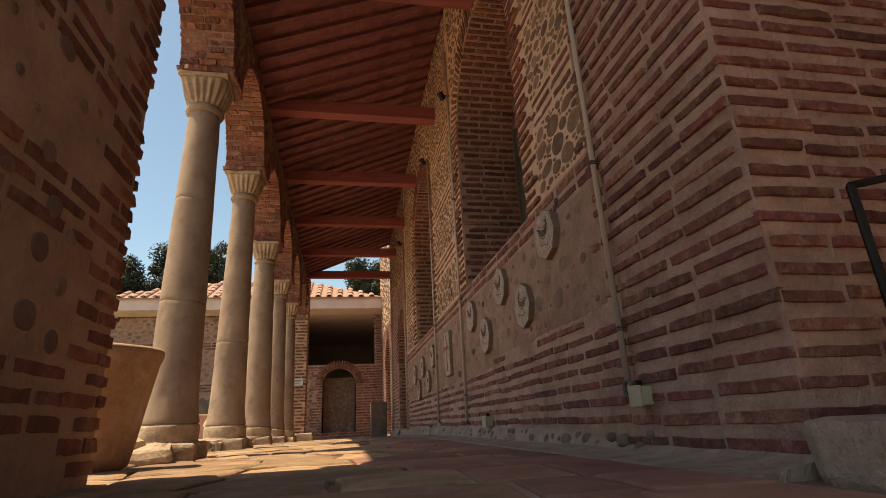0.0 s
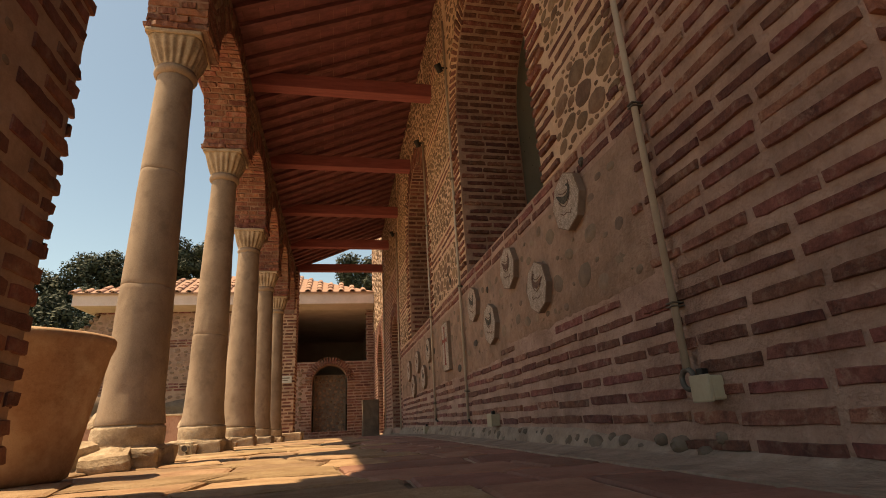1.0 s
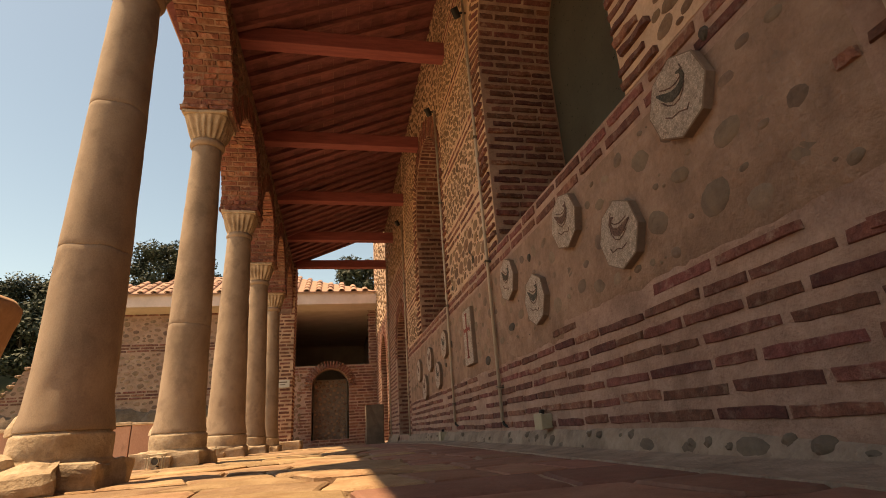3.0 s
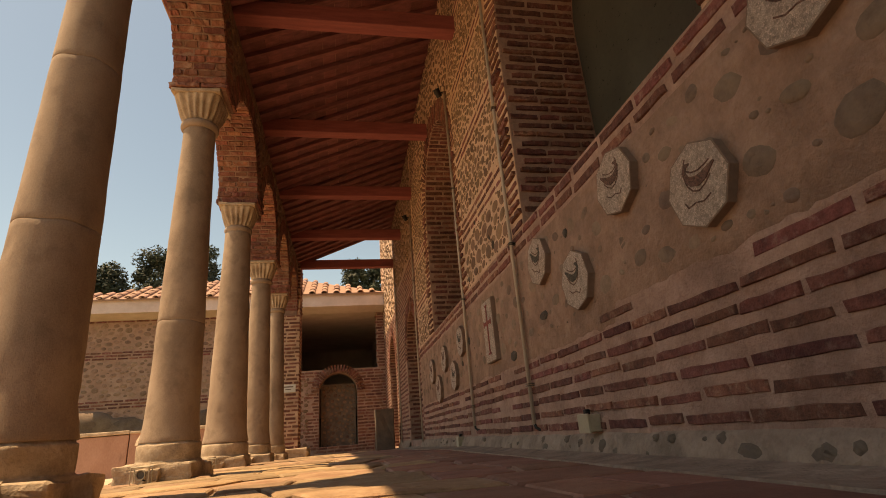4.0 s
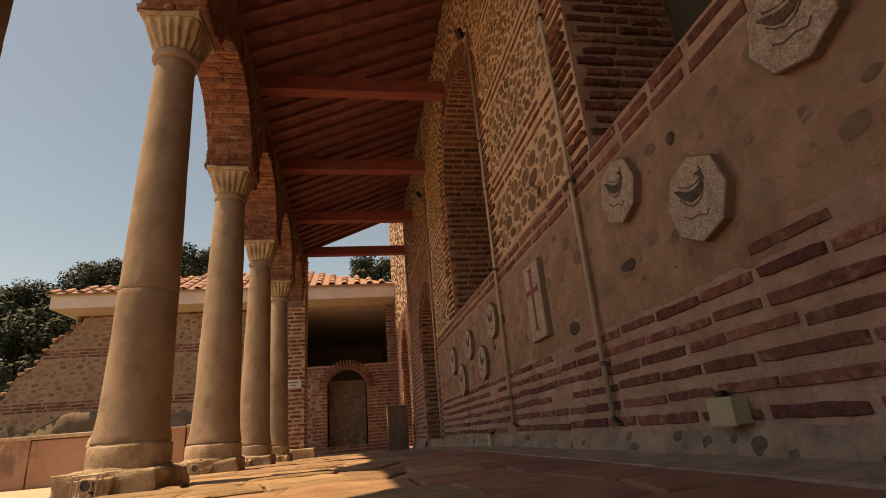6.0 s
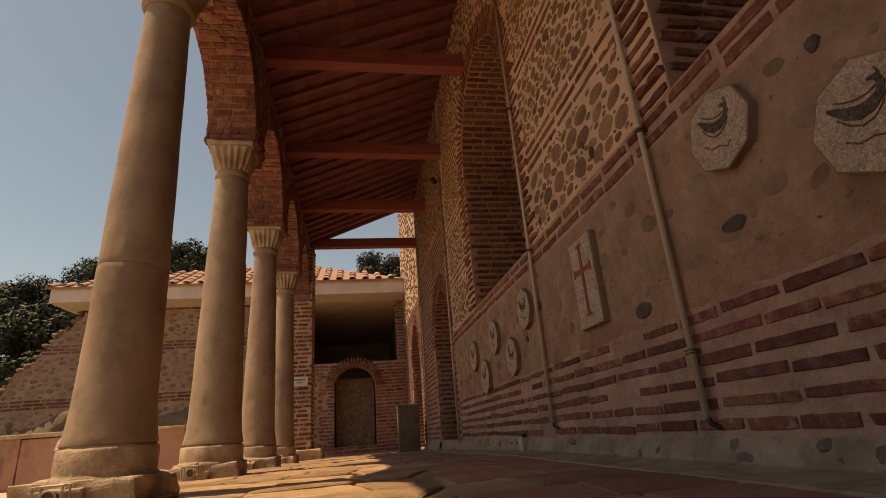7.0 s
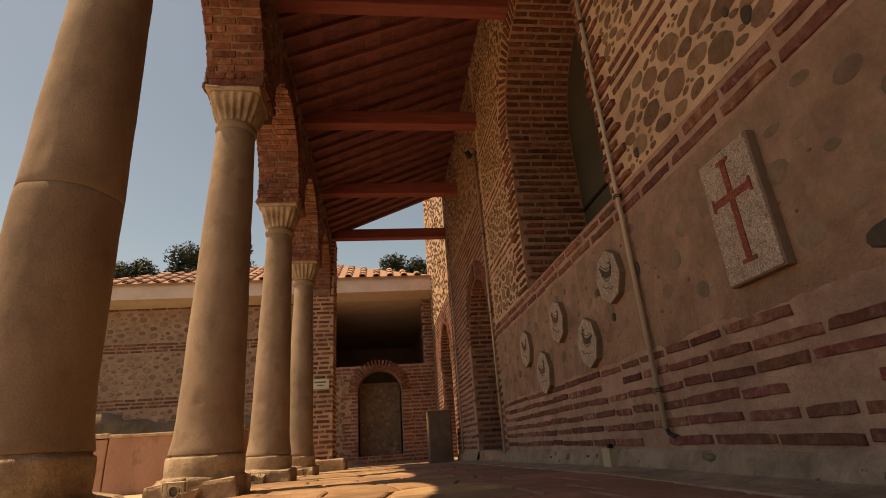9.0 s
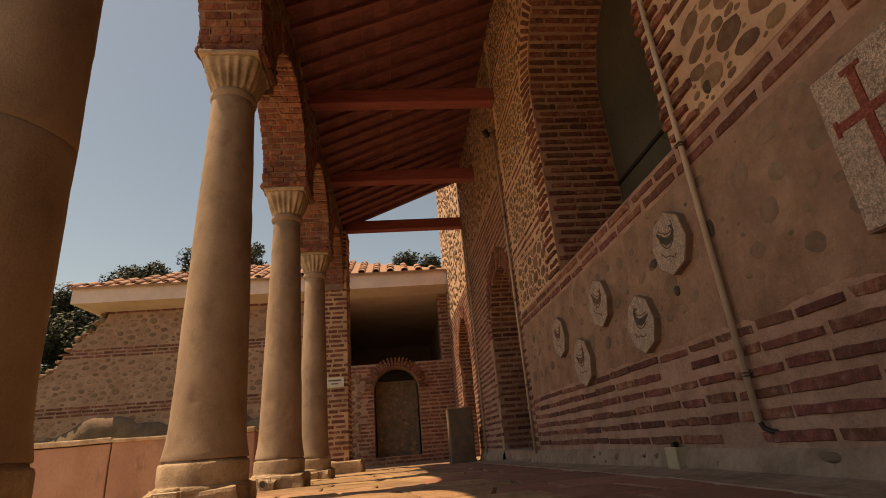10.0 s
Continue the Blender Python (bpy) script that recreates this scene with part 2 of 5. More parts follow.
def part(name, bm, material, parent=None, label="", smooth=False):
    bmesh.ops.recalc_face_normals(bm, faces=bm.faces)
    me = bpy.data.meshes.new(name)
    bm.to_mesh(me)
    bm.free()
    me.materials.append(material)
    if smooth:
        me.shade_smooth()
    ob = new(name, me)
    if parent:
        ob.parent = parent
    return tagged(ob, label)


def thing(name, m, label, category, group="", kind=""):
    ob = new(name)
    ob.empty_display_size = 0.1
    ob.matrix_basis = m
    return tagged(ob, label, category, group, kind)


def block(x0, x1, y0, y1, z0, z1, bevel=0.01, cuts=0, rough=0.0, seed=0.0, bm=None):
    """A box with bevelled and, if wanted, knocked-about edges."""
    own = bmesh.new()
    bmesh.ops.create_cube(own, size=1, matrix=Matrix.Translation(((x0 + x1) / 2, (y0 + y1) / 2, (z0 + z1) / 2)) @ Matrix.Diagonal((x1 - x0, y1 - y0, z1 - z0, 1)))
    if bevel:
        bmesh.ops.bevel(own, geom=own.edges[:], offset=bevel, segments=2, affect="EDGES", profile=0.6)
    if cuts:
        bmesh.ops.subdivide_edges(own, edges=own.edges[:], cuts=cuts, use_grid_fill=True)
    if rough:
        for v in own.verts:
            v.co += noise.noise_vector(v.co * 7 + Vector((seed, seed * 2, 0))) * rough
    if bm is None:
        return own
    me = bpy.data.meshes.new("scratch")
    own.to_mesh(me)
    own.free()
    bm.from_mesh(me)
    bpy.data.meshes.remove(me)
    return bm


def tube(points, r, seg=10):
    """A round bar swept along the points, mitred where it bends."""
    points = [Vector(p) for p in points]
    runs = [(b - a).normalized() for a, b in zip(points, points[1:])]
    q = runs[0].to_track_quat("Z", "Y")
    verts, faces = [], []
    for k, p in enumerate(points):
        before, after = runs[max(k - 1, 0)], runs[min(k, len(runs) - 1)]
        mid = (before + after).normalized()
        if k:
            q = (q @ Vector((0, 0, 1))).rotation_difference(before) @ q
        for i in range(seg):
            w = 2 * math.pi * i / seg
            side = q @ Vector((r * math.cos(w), r * math.sin(w), 0))
            # slide along the run onto the mitre plane
            verts.append(p + side - before * (side.dot(mid) / max(before.dot(mid), 0.3)))
    for s in range(0, (len(points) - 1) * seg, seg):
        for i in range(seg):
            j = (i + 1) % seg
            faces.append((s + i, s + j, s + seg + j, s + seg + i))
    last = (len(points) - 1) * seg
    faces += [tuple(reversed(range(seg))), tuple(last + i for i in range(seg))]
    return verts, faces


def lathe(profile, seg=48, wear=0.0, seed=0.0, shape=None):
    """A turned solid: (radius, height) from bottom to top; shape(angle, share) may scale the radius."""
    verts, faces = [], []
    for k, (r, z) in enumerate(profile):
        for i in range(seg):
            w = 2 * math.pi * i / seg
            rr = r if shape is None else shape(w, r, z)
            p = Vector((rr * math.cos(w), rr * math.sin(w), z))
            if wear:
                p += noise.noise_vector(p * 5 + Vector((seed, 0, seed))) * wear + noise.noise_vector(p * 19 + Vector((seed, 0, 0))) * wear * 0.4
            verts.append(p)
    for k in range(len(profile) - 1):
        for i in range(seg):
            j = (i + 1) % seg
            faces.append((k * seg + i, k * seg + j, (k + 1) * seg + j, (k + 1) * seg + i))
    faces += [tuple(reversed(range(seg))), tuple((len(profile) - 1) * seg + i for i in range(seg))]
    return verts, faces


# ---- single pieces of masonry: unit shapes about 1 x 1 across and standing 1 out of the wall (u, v, out)
def unit_brick(rng):
    outline = [(-0.5, -0.5), (-0.32, -0.5), (-0.12, -0.5), (0.1, -0.5), (0.3, -0.5), (0.5, -0.5), (0.5, 0.5), (0.3, 0.5), (0.1, 0.5), (-0.12, 0.5), (-0.32, 0.5), (-0.5, 0.5)]
    lean = rng.uniform(-0.05, 0.05)
    base = []
    for u, v in outline:
        wear = 0.16 if abs(u) > 0.45 and rng.random() < 0.35 else 0.0
        base.append((u * (1 - wear * 0.14) + rng.uniform(-0.014, 0.014), v * (1 - wear) + rng.uniform(-0.06, 0.06) + lean * u))
    verts = [(u * (1 - s * 0.25), v * (1 - s * 1.3), out + (rng.uniform(-0.45, 0.2) if out > 0.9 else 0)) for out, s in ((-1.0, 0.0), (0.3, 0.0), (1.0, 0.1)) for u, v in base]
    n = 12
    faces = [(k * n + i, k * n + (i + 1) % n, k * n + n + (i + 1) % n, k * n + n + i) for k in range(2) for i in range(n)]
    faces += [(24 + i, 25 + i, 34 - i, 35 - i) for i in range(5)]
    return verts, faces


def unit_stone(rng):
    n = 12
    radii = [0.5 * rng.uniform(0.84, 1.0) for _ in range(n)]
    verts, faces = [], []
    for out, share in ((-1.0, 1.0), (0.1, 1.0), (0.75, 0.8), (1.0, 0.42)):
        for i in range(n):
            w = 2 * math.pi * i / n
            verts.append((radii[i] * share * math.cos(w), radii[i] * share * math.sin(w), out + (rng.uniform(-0.15, 0.1) if out > 0.5 else 0)))
    for k in range(3):
        faces += [(k * n + i, k * n + (i + 1) % n, (k + 1) * n + (i + 1) % n, (k + 1) * n + i) for i in range(n)]
    faces.append(tuple(3 * n + i for i in range(n)))
    return verts, faces


_rng = random.Random(5)
UNITS = {"brick": [unit_brick(_rng) for _ in range(14)], "stone": [unit_stone(_rng) for _ in range(14)]}
UNIT_MESHES = {}


class Pile:
    """Pieces of one wall: those added with single=True become objects, the rest one joined mesh."""
    def __init__(self, owner, kind, material, rest_material, name, limit=300):
        self.owner, self.kind, self.material, self.rest_material, self.name, self.limit = owner, kind, material, rest_material, name, limit
        self.count, self.verts, self.faces = 0, [], []

    def add(self, at, along, up, length, height, proud, single, out):
        along, up = Vector(along).normalized(), Vector(up).normalized()
        pick = _rng.randrange(14)
        m = Matrix((along * length, up * height, out * proud)).transposed().to_4x4()
        m.translation = at
        if single and self.count < self.limit:
            self.count += 1
            key = (self.kind, pick, self.material.name)
            if key not in UNIT_MESHES:
                me = bpy.data.meshes.new(self.name)
                me.from_pydata(UNITS[self.kind][pick][0], [], UNITS[self.kind][pick][1])
                me.materials.append(self.material)
                UNIT_MESHES[key] = me
            ob = new(self.name, UNIT_MESHES[key])
            ob.parent, ob.matrix_basis = self.owner, m
        else:
            s = len(self.verts)
            vs, fs = UNITS[self.kind][pick]
            self.verts += [tuple(m @ Vector(v)) for v in vs]
            self.faces += [tuple(s + i for i in f) for f in fs]

    def close(self, rest_name):
        if self.verts:
            ob = obj(rest_name, self.verts, self.faces, self.rest_material, self.owner, smooth=self.kind == "stone")
            tagged(ob, kind="stuff")


class Face:
    """A wall's face: a point from u along, v up and d in front of it."""
    def __init__(self, origin, along, out, up=(0, 0, 1)):
        self.origin, self.along, self.out, self.up = Vector(origin), Vector(along), Vector(out), Vector(up)

    def at(self, u, v, d=0.0):
        return self.origin + self.along * u + self.up * v + self.out * d

    def course(self, pile, u0, u1, v, height=0.035, lengths=(0.2, 0.33), gap=(0.014, 0.03), proud=0.006, keep=None, single=None, drift=0.006):
        u = u0 + _rng.uniform(0, 0.02)
        while u < u1 - 0.05:
            length = min(_rng.uniform(*lengths), u1 - u)
            mid = u + length / 2
            if length > 0.05 and (keep is None or keep(mid, v)):
                pile.add(self.at(mid, v + _rng.uniform(-drift, drift)), self.along + self.up * _rng.uniform(-0.02, 0.02), self.up,
                         length, height * _rng.uniform(0.86, 1.16), proud * _rng.uniform(0.5, 1.4), bool(single and single(mid, v)), self.out)
            u += length + _rng.uniform(*gap)

    def rubble(self, pile, u0, u1, v0, v1, sizes=(0.06, 0.17), tries=900, proud=0.014, keep=None, fill=1.02, flat=(0.65, 1.0), squash=1.15, turn=0.5):
        placed, cell = {}, sizes[1]
        for k in range(tries):
            size = sizes[1] - (sizes[1] - sizes[0]) * min(1.0, (k / tries) ** 0.6 + _rng.uniform(-0.1, 0.1))
            u, v = _rng.uniform(u0 + size / 2, u1 - size / 2), _rng.uniform(v0 + size / 2.4, v1 - size / 2.4)
            if keep and not keep(u, v):
                continue
            cu, cv = int(u / cell), int(v / cell)
            if any(math.hypot(u - a, (v - b) * squash) < (size + s) / 2 * fill for i in (-1, 0, 1) for j in (-1, 0, 1) for a, b, s in placed.get((cu + i, cv + j), ())):
                continue
            placed.setdefault((cu, cv), []).append((u, v, size))
            w = _rng.uniform(-turn, turn)
            pile.add(self.at(u, v), self.along * math.cos(w) + self.up * math.sin(w), self.up * math.cos(w) - self.along * math.sin(w),
                     size, size * _rng.uniform(*flat), proud * _rng.uniform(0.6, 1.3), False, self.out)

    def voussoirs(self, pile, u, v, r, length=0.24, height=0.042, pitch=0.075, proud=0.008, single=False, a0=0.0, a1=math.pi):
        n = max(3, round((a1 - a0) * (r + length / 2) / pitch))
        for i in range(n):
            w = a0 + (a1 - a0) * (i + 0.5) / n
            ray = self.along * math.cos(w) + self.up * math.sin(w)
            pile.add(self.at(u, v) + ray * (r + length / 2 + 0.004), ray, self.out.cross(ray), length * _rng.uniform(0.92, 1.05), height, proud * _rng.uniform(0.6, 1.3), single, self.out)


def pierced(f, u0, u1, v0, v1, thick, openings):
    """Verts and faces of a wall behind the face f, with arched openings (u0, u1, sill, springing) that go through it."""
    verts, faces = [], []
    def prism(a, b, la, lb, ha, hb):
        s = len(verts)
        for d in (0, -thick):
            verts.extend(f.at(u, v, d) for u, v in ((a, la), (b, lb), (b, hb), (a, ha)))
        faces.extend(tuple(s + i for i in q) for q in ((0, 1, 2, 3), (7, 6, 5, 4), (4, 5, 1, 0), (3, 2, 6, 7), (5, 6, 2, 1), (0, 3, 7, 4)))
    u = u0
    for a, b, sill, spring in sorted(openings):
        if a > u:
            prism(u, a, v0, v0, v1, v1)
        if sill > v0:
            prism(a, b, v0, v0, sill, sill)
        r, n = (b - a) / 2, 26
        for i in range(n):
            p, q = a + r - r * math.cos(math.pi * i / n), a + r - r * math.cos(math.pi * (i + 1) / n)
            prism(p, q, spring + math.sqrt(max(r * r - (p - a - r) ** 2, 0)), spring + math.sqrt(max(r * r - (q - a - r) ** 2, 0)), v1, v1)
        u = b
    if u < u1:
        prism(u, u1, v0, v0, v1, v1)
    return verts, faces


def fall(y):
    """The paving's height: level, then falling gently towards the far end."""
    return -0.016 * max(0.0, y - 7.0)

# ---- ground
gx, gy = [-400, -60, -30, -20, -14, -8, -4, -1.7, 1.2, 4, 10, 20, 60, 400], [-400, -40, -8, 0, 7, 10.9, 16, 20, 24, 28, 34, 44, 80, 900]
def hill(x, y):
    return fall(min(y, 20)) - 0.06 + 7.5 * min(1.0, max(0.0, (y - 21) / 14)) ** 1.2 * (0.92 + 0.08 * math.sin(x * 0.13))
gv = [(x, y, hill(x, y)) for y in gy for x in gx]
gf = [(j * 14 + i, j * 14 + i + 1, j * 14 + i + 15, j * 14 + i + 14) for j in range(13) for i in range(13)]
tagged(obj("ground", gv, gf, GRASS), "dry grassy ground rising to a wooded slope", "ground", kind="structure")
court = obj("courtyard", [(x, y, fall(y) - 0.045) for y in (-6, 7, 10.86) for x in (-14, -1.0, 1.3)], [(0, 1, 4, 3), (1, 2, 5, 4), (3, 4, 7, 6), (4, 5, 8, 7)], GRAVEL)
tagged(court, "pale beaten earth of the sunlit courtyard", "ground", kind="structure")

# ---- paving of the portico
paving = obj("floor", [(x, y, fall(y) - 0.02) for y in (-6, 7, 16.6) for x in (-1.75, 3.6)], [(0, 1, 3, 2), (2, 3, 5, 4)], EARTH)
tagged(paving, "uneven flagstone paving with earth-filled joints", "floor", kind="structure")

# ---- the church's long wall
EAST = 1.2
east = Face((EAST, 0, 0), (0, 1, 0), (-1, 0, 0))
WINDOWS = [(2.98, 4.83, 1.43, 3.06), (6.74, 8.56, 1.43, 3.06)]
DOOR = (10.22, 11.75, 0.06, 1.52)
SUNNY_ARCH = (13.95, 15.6, -0.1, 1.7)
v, f = pierced(east, 1.17, 17.6, -0.4, 7.5, 0.75, WINDOWS + [DOOR, SUNNY_ARCH])
wall_east = tagged(obj("wall_east", v, f, MORTAR), "long church wall of brick courses, plaster and river stones", "wall", kind="structure")
# plaster and rubble faces lie a little proud of the mortar core
vs, fs, n = [], [], 260
for i in range(n + 1):
    y = 2.1 + 7.85 * i / n
    low = (0.637 if y < 3.9 else 0.557) + 0.026 * noise.noise((y * 3, 1, 0)) + 0.02 * noise.noise((y * 11, 1, 0)) + 0.008 * noise.noise((y * 31, 1, 0))
    fade = 0.006 if i == 0 else 0.0
    for z, d in ((low, -0.003), (low + 0.012, 0.004), (0.95, 0.005 + 0.002 * noise.noise((y * 2, 0, 5))), (1.245, 0.004), (1.283, -0.003)):
        vs.append((EAST - d + fade, y, z))
for i in range(n):
    fs += [(5 * i + k, 5 * i + k + 1, 5 * i + k + 6, 5 * i + k + 5) for k in range(4)]
obj("plaster_band", vs, fs, PLASTER, wall_east, "brown rubbed plaster band", True)
def skirt(y0, y1):
    vs, fs, n = [], [], round((y1 - y0) / 0.12)
    for i in range(n + 1):
        y = y0 + (y1 - y0) * i / n
        top = 0.03 + 0.075 * min(1.0, max(0.0, (y - 2.0) / 1.0)) + 0.012 * noise.noise((y * 4, 0, 0))
        lump = 0.008 * noise.noise((y * 7, 3, 0))
        for z, d in ((-0.3, 0.05), (0.0, 0.045 + lump), (0.5 * top, 0.03 - lump), (0.85 * top, 0.014), (top, -0.004)):
            vs.append((EAST - d, y, z + fall(y) * 0.5))
    for i in range(n):
        fs += [(5 * i + k, 5 * i + k + 1, 5 * i + k + 6, 5 * i + k + 5) for k in range(4)]
    obj("cement_skirt", vs, fs, CEMENT, wall_east, "grey cement skirt with stones", True)
skirt(1.9, 10.2)
skirt(11.75, 13.7)
v, f = pierced(east, 2.1, 10.0, 1.43, 5.3, 0.02, [(a - 0.006, b + 0.006, s, t) for a, b, s, t in WINDOWS])
obj("rubble_face", [p + Vector((-0.003, 0, 0)) for p in v], f, RUBBLE_MORTAR, wall_east, "pale mortar between river stones")
v, f = pierced(east, 13.66, 17.5, 2.9, 7.4, 0.02, [])
obj("rubble_face", [p + Vector((-0.003, 0, 0)) for p in v], f, RUBBLE_MORTAR, wall_east, "pale mortar between river stones")


def in_arch(u, v, openings, grow=0.0):
    for a, b, sill, spring in openings:
        r, c = (b - a) / 2 + grow, (a + b) / 2
        if abs(u - c) < r and sill - 0.02 < v < spring or v >= spring and math.hypot(u - c, v - spring) < r:
            return True
    return False


bricks = Pile(wall_east, "brick", BRICK, BRICK_REST, "brick")
stones = Pile(wall_east, "stone", STONE_PIECE, STONE, "stone")
PITCH = 0.0795
# lower courses
for z in (0.14, 0.216, 0.294, 0.372, 0.449, 0.526, 0.604):
    east.course(bricks, 2.05, 9.95, z, proud=0.009, single=lambda u, v: u < 8.6, lengths=(0.17, 0.37), gap=(0.012, 0.034), drift=0.006, keep=lambda u, v: _rng.random() > (0.03 if v < 0.6 else 0.1 if u < 3.9 else 1.0))
# two courses under the windows
for z in (1.312, 1.388):
    east.course(bricks, 2.0, 9.95, z, proud=0.008, height=0.044, single=lambda u, v: u < 7.2, lengths=(0.2, 0.33), gap=(0.02, 0.05))
# all-brick near end, ragged where it meets the plaster
k = 0
while 0.055 + k * PITCH < 4.4:
    z = 0.055 + k * PITCH
    end = (2.0 if z < 1.43 else 1.98) + _rng.uniform(-0.04, 0.22)
    east.course(bricks, 1.172, end, z, proud=0.011, single=lambda u, v: v < 1.6)
    k += 1
# brick bands in the rubble
for z in (1.95, 2.025, 2.1, 2.76, 2.835, 3.56, 3.635, 4.3, 4.375):
    for a, b in ((2.1, 2.72), (5.06, 6.5), (8.8, 9.95)):
        east.course(bricks, a, b, z, proud=0.007, keep=lambda u, v: not in_arch(u, v, WINDOWS, 0.28))
# stones of the rubble, large below and small above
for a, b in ((2.06, 2.74), (5.1, 6.5), (8.82, 9.9)):
    for lo, hi, big in ((1.44, 1.915, 0.2), (2.135, 2.72, 0.13), (2.875, 3.52, 0.11), (3.67, 4.27, 0.1), (4.41, 5.15, 0.1)):
        east.rubble(stones, a, b, lo, hi, (0.03, big), 4200, proud=0.009, fill=0.88, keep=lambda u, v: not in_arch(u, v, WINDOWS, 0.27), flat=(0.5, 0.75), squash=1.5, turn=0.35)
east.rubble(stones, 2.9, 5.0, 3.6, 5.15, (0.04, 0.1), 2000, keep=lambda u, v: not in_arch(u, v, WINDOWS, 0.27))
east.rubble(stones, 6.5, 8.9, 3.6, 5.15, (0.04, 0.1), 2000, keep=lambda u, v: not in_arch(u, v, WINDOWS, 0.27))
east.rubble(stones, 9.95, 13.6, 3.2, 5.15, (0.05, 0.12), 2600)
east.rubble(stones, 13.7, 17.4, 2.9, 7.2, (0.06, 0.16), 2500, proud=0.02)
# sparse stones in the plaster
faint = Pile(wall_east, "stone", STONE_PIECE, PLASTER_STONE, "stone")
east.rubble(faint, 2.15, 9.9, 0.66, 1.24, (0.018, 0.16), 1700, proud=0.0085, fill=1.22, flat=(0.45, 0.85))
faint.close("stones_under_plaster")
foot = Pile(wall_east, "stone", STONE_PIECE, SLATE, "stone")
east.rubble(foot, 1.9, 5.0, -0.01, 0.1, (0.03, 0.09), 130, proud=0.034, fill=1.15)
for y, z, w, h in ((4.9, 0.02, 0.13, 0.075), (3.25, 0.03, 0.12, 0.07), (3.0, 0.02, 0.1, 0.08), (6.35, 0.075, 0.07, 0.03), (2.72, 0.03, 0.12, 0.09)):
    foot.add(east.at(y, z, 0.024), (0, 1, 0.06), (0, -0.06, 1), w * 1.2, h * 1.1, 0.014, False, east.out)
east.rubble(foot, 5.0, 10.4, -0.01, 0.08, (0.025, 0.06), 50, proud=0.034, fill=1.4)
foot.close("stones_in_cement")
# dark lumps: some are stones, others holes with their shade painted in
dark = Pile(wall_east, "stone", HOLE_AND_STONE, HOLE_AND_STONE, "dark_stone")
for y, z, w, h in ((2.51, 1.335, 0.04, 0.055), (5.53, 1.55, 0.055, 0.075), (5.61, 1.645, 0.035, 0.05), (6.39, 1.515, 0.05, 0.065), (6.0, 1.94, 0.03, 0.04), (5.35, 0.632, 0.14, 0.075), (4.24, 1.13, 0.05, 0.055), (4.7, 0.777, 0.12, 0.06), (7.13, 0.99, 0.07, 0.05), (6.62, 0.97, 0.05, 0.08), (6.98, 0.8, 0.05, 0.055)):
    dark.add(east.at(y, z), (0, 1, 0), (0, 0, 1), w * 1.15, h * 1.15, 0.016, True, east.out)
# brick surrounds of the windows
for a, b, sill, spring in WINDOWS:
    z = sill + 0.03
    k = 0
    while z < spring:
        w = 0.2 if k % 2 else 0.27
        for edge, side in ((a, -1), (b, 1)):
            east.course(bricks, min(edge, edge + side * w), max(edge, edge + side * w), z, proud=0.024, lengths=(0.2, 0.3), gap=(0.005, 0.01), drift=0.003)
        z += 0.0735
        k += 1
    east.voussoirs(bricks, (a + b) / 2, spring, (b - a) / 2, 0.26, pitch=0.068, proud=0.014)
# courses round the door and on to the portico's end
z = 0.1
while z < 3.2:
    east.course(bricks, 9.95, 13.7, z, proud=0.008, keep=lambda u, v: not in_arch(u, v, [DOOR], 0.06), gap=(0.012, 0.02))
    if z < 2.9:
        east.course(bricks, 13.66, 17.4, z, proud=0.01, keep=lambda u, v: not in_arch(u, v, [SUNNY_ARCH], 0.06), gap=(0.012, 0.02))
    z += PITCH
for a, b, sill, spring in (DOOR, SUNNY_ARCH):
    east.voussoirs(bricks, (a + b) / 2, spring, (b - a) / 2, 0.24, pitch=0.07, proud=0.016)
# jambs and soffits inside the openings, facing the walk
for a, b, sill, spring in WINDOWS + [DOOR, SUNNY_ARCH]:
    for y, way in ((b, -1), (a, 1)):
        jamb = Face((EAST, y, 0), (1, 0, 0), (0, way, 0))
        z, k = sill + 0.04, 0
        while z < spring + 0.02:
            jamb.course(bricks, 0.008 if k % 2 else 0.05, 0.64, z, proud=0.02, height=0.038, lengths=(0.15, 0.26), gap=(0.012, 0.022), drift=0.003)
            z += 0.0735
            k += 1
    r, c = (b - a) / 2, (a + b) / 2
    n = round(math.pi * r / 0.0735)
    for i in range(n):
        w = math.pi * (i + 0.5) / n
        ray = Vector((0, math.cos(w), math.sin(w)))
        for x0, x1 in (((0.01, 0.25), (0.27, 0.51), (0.53, 0.65)) if i % 2 else ((0.01, 0.13), (0.15, 0.38), (0.4, 0.65))):
            bricks.add(Vector((EAST + (x0 + x1) / 2, c, spring)) + ray * r, (1, 0, 0), ray.cross(Vector((1, 0, 0))), x1 - x0, 0.044, 0.01, False, -ray)
bricks.close("brick_mass")
stones.close("river_stones")

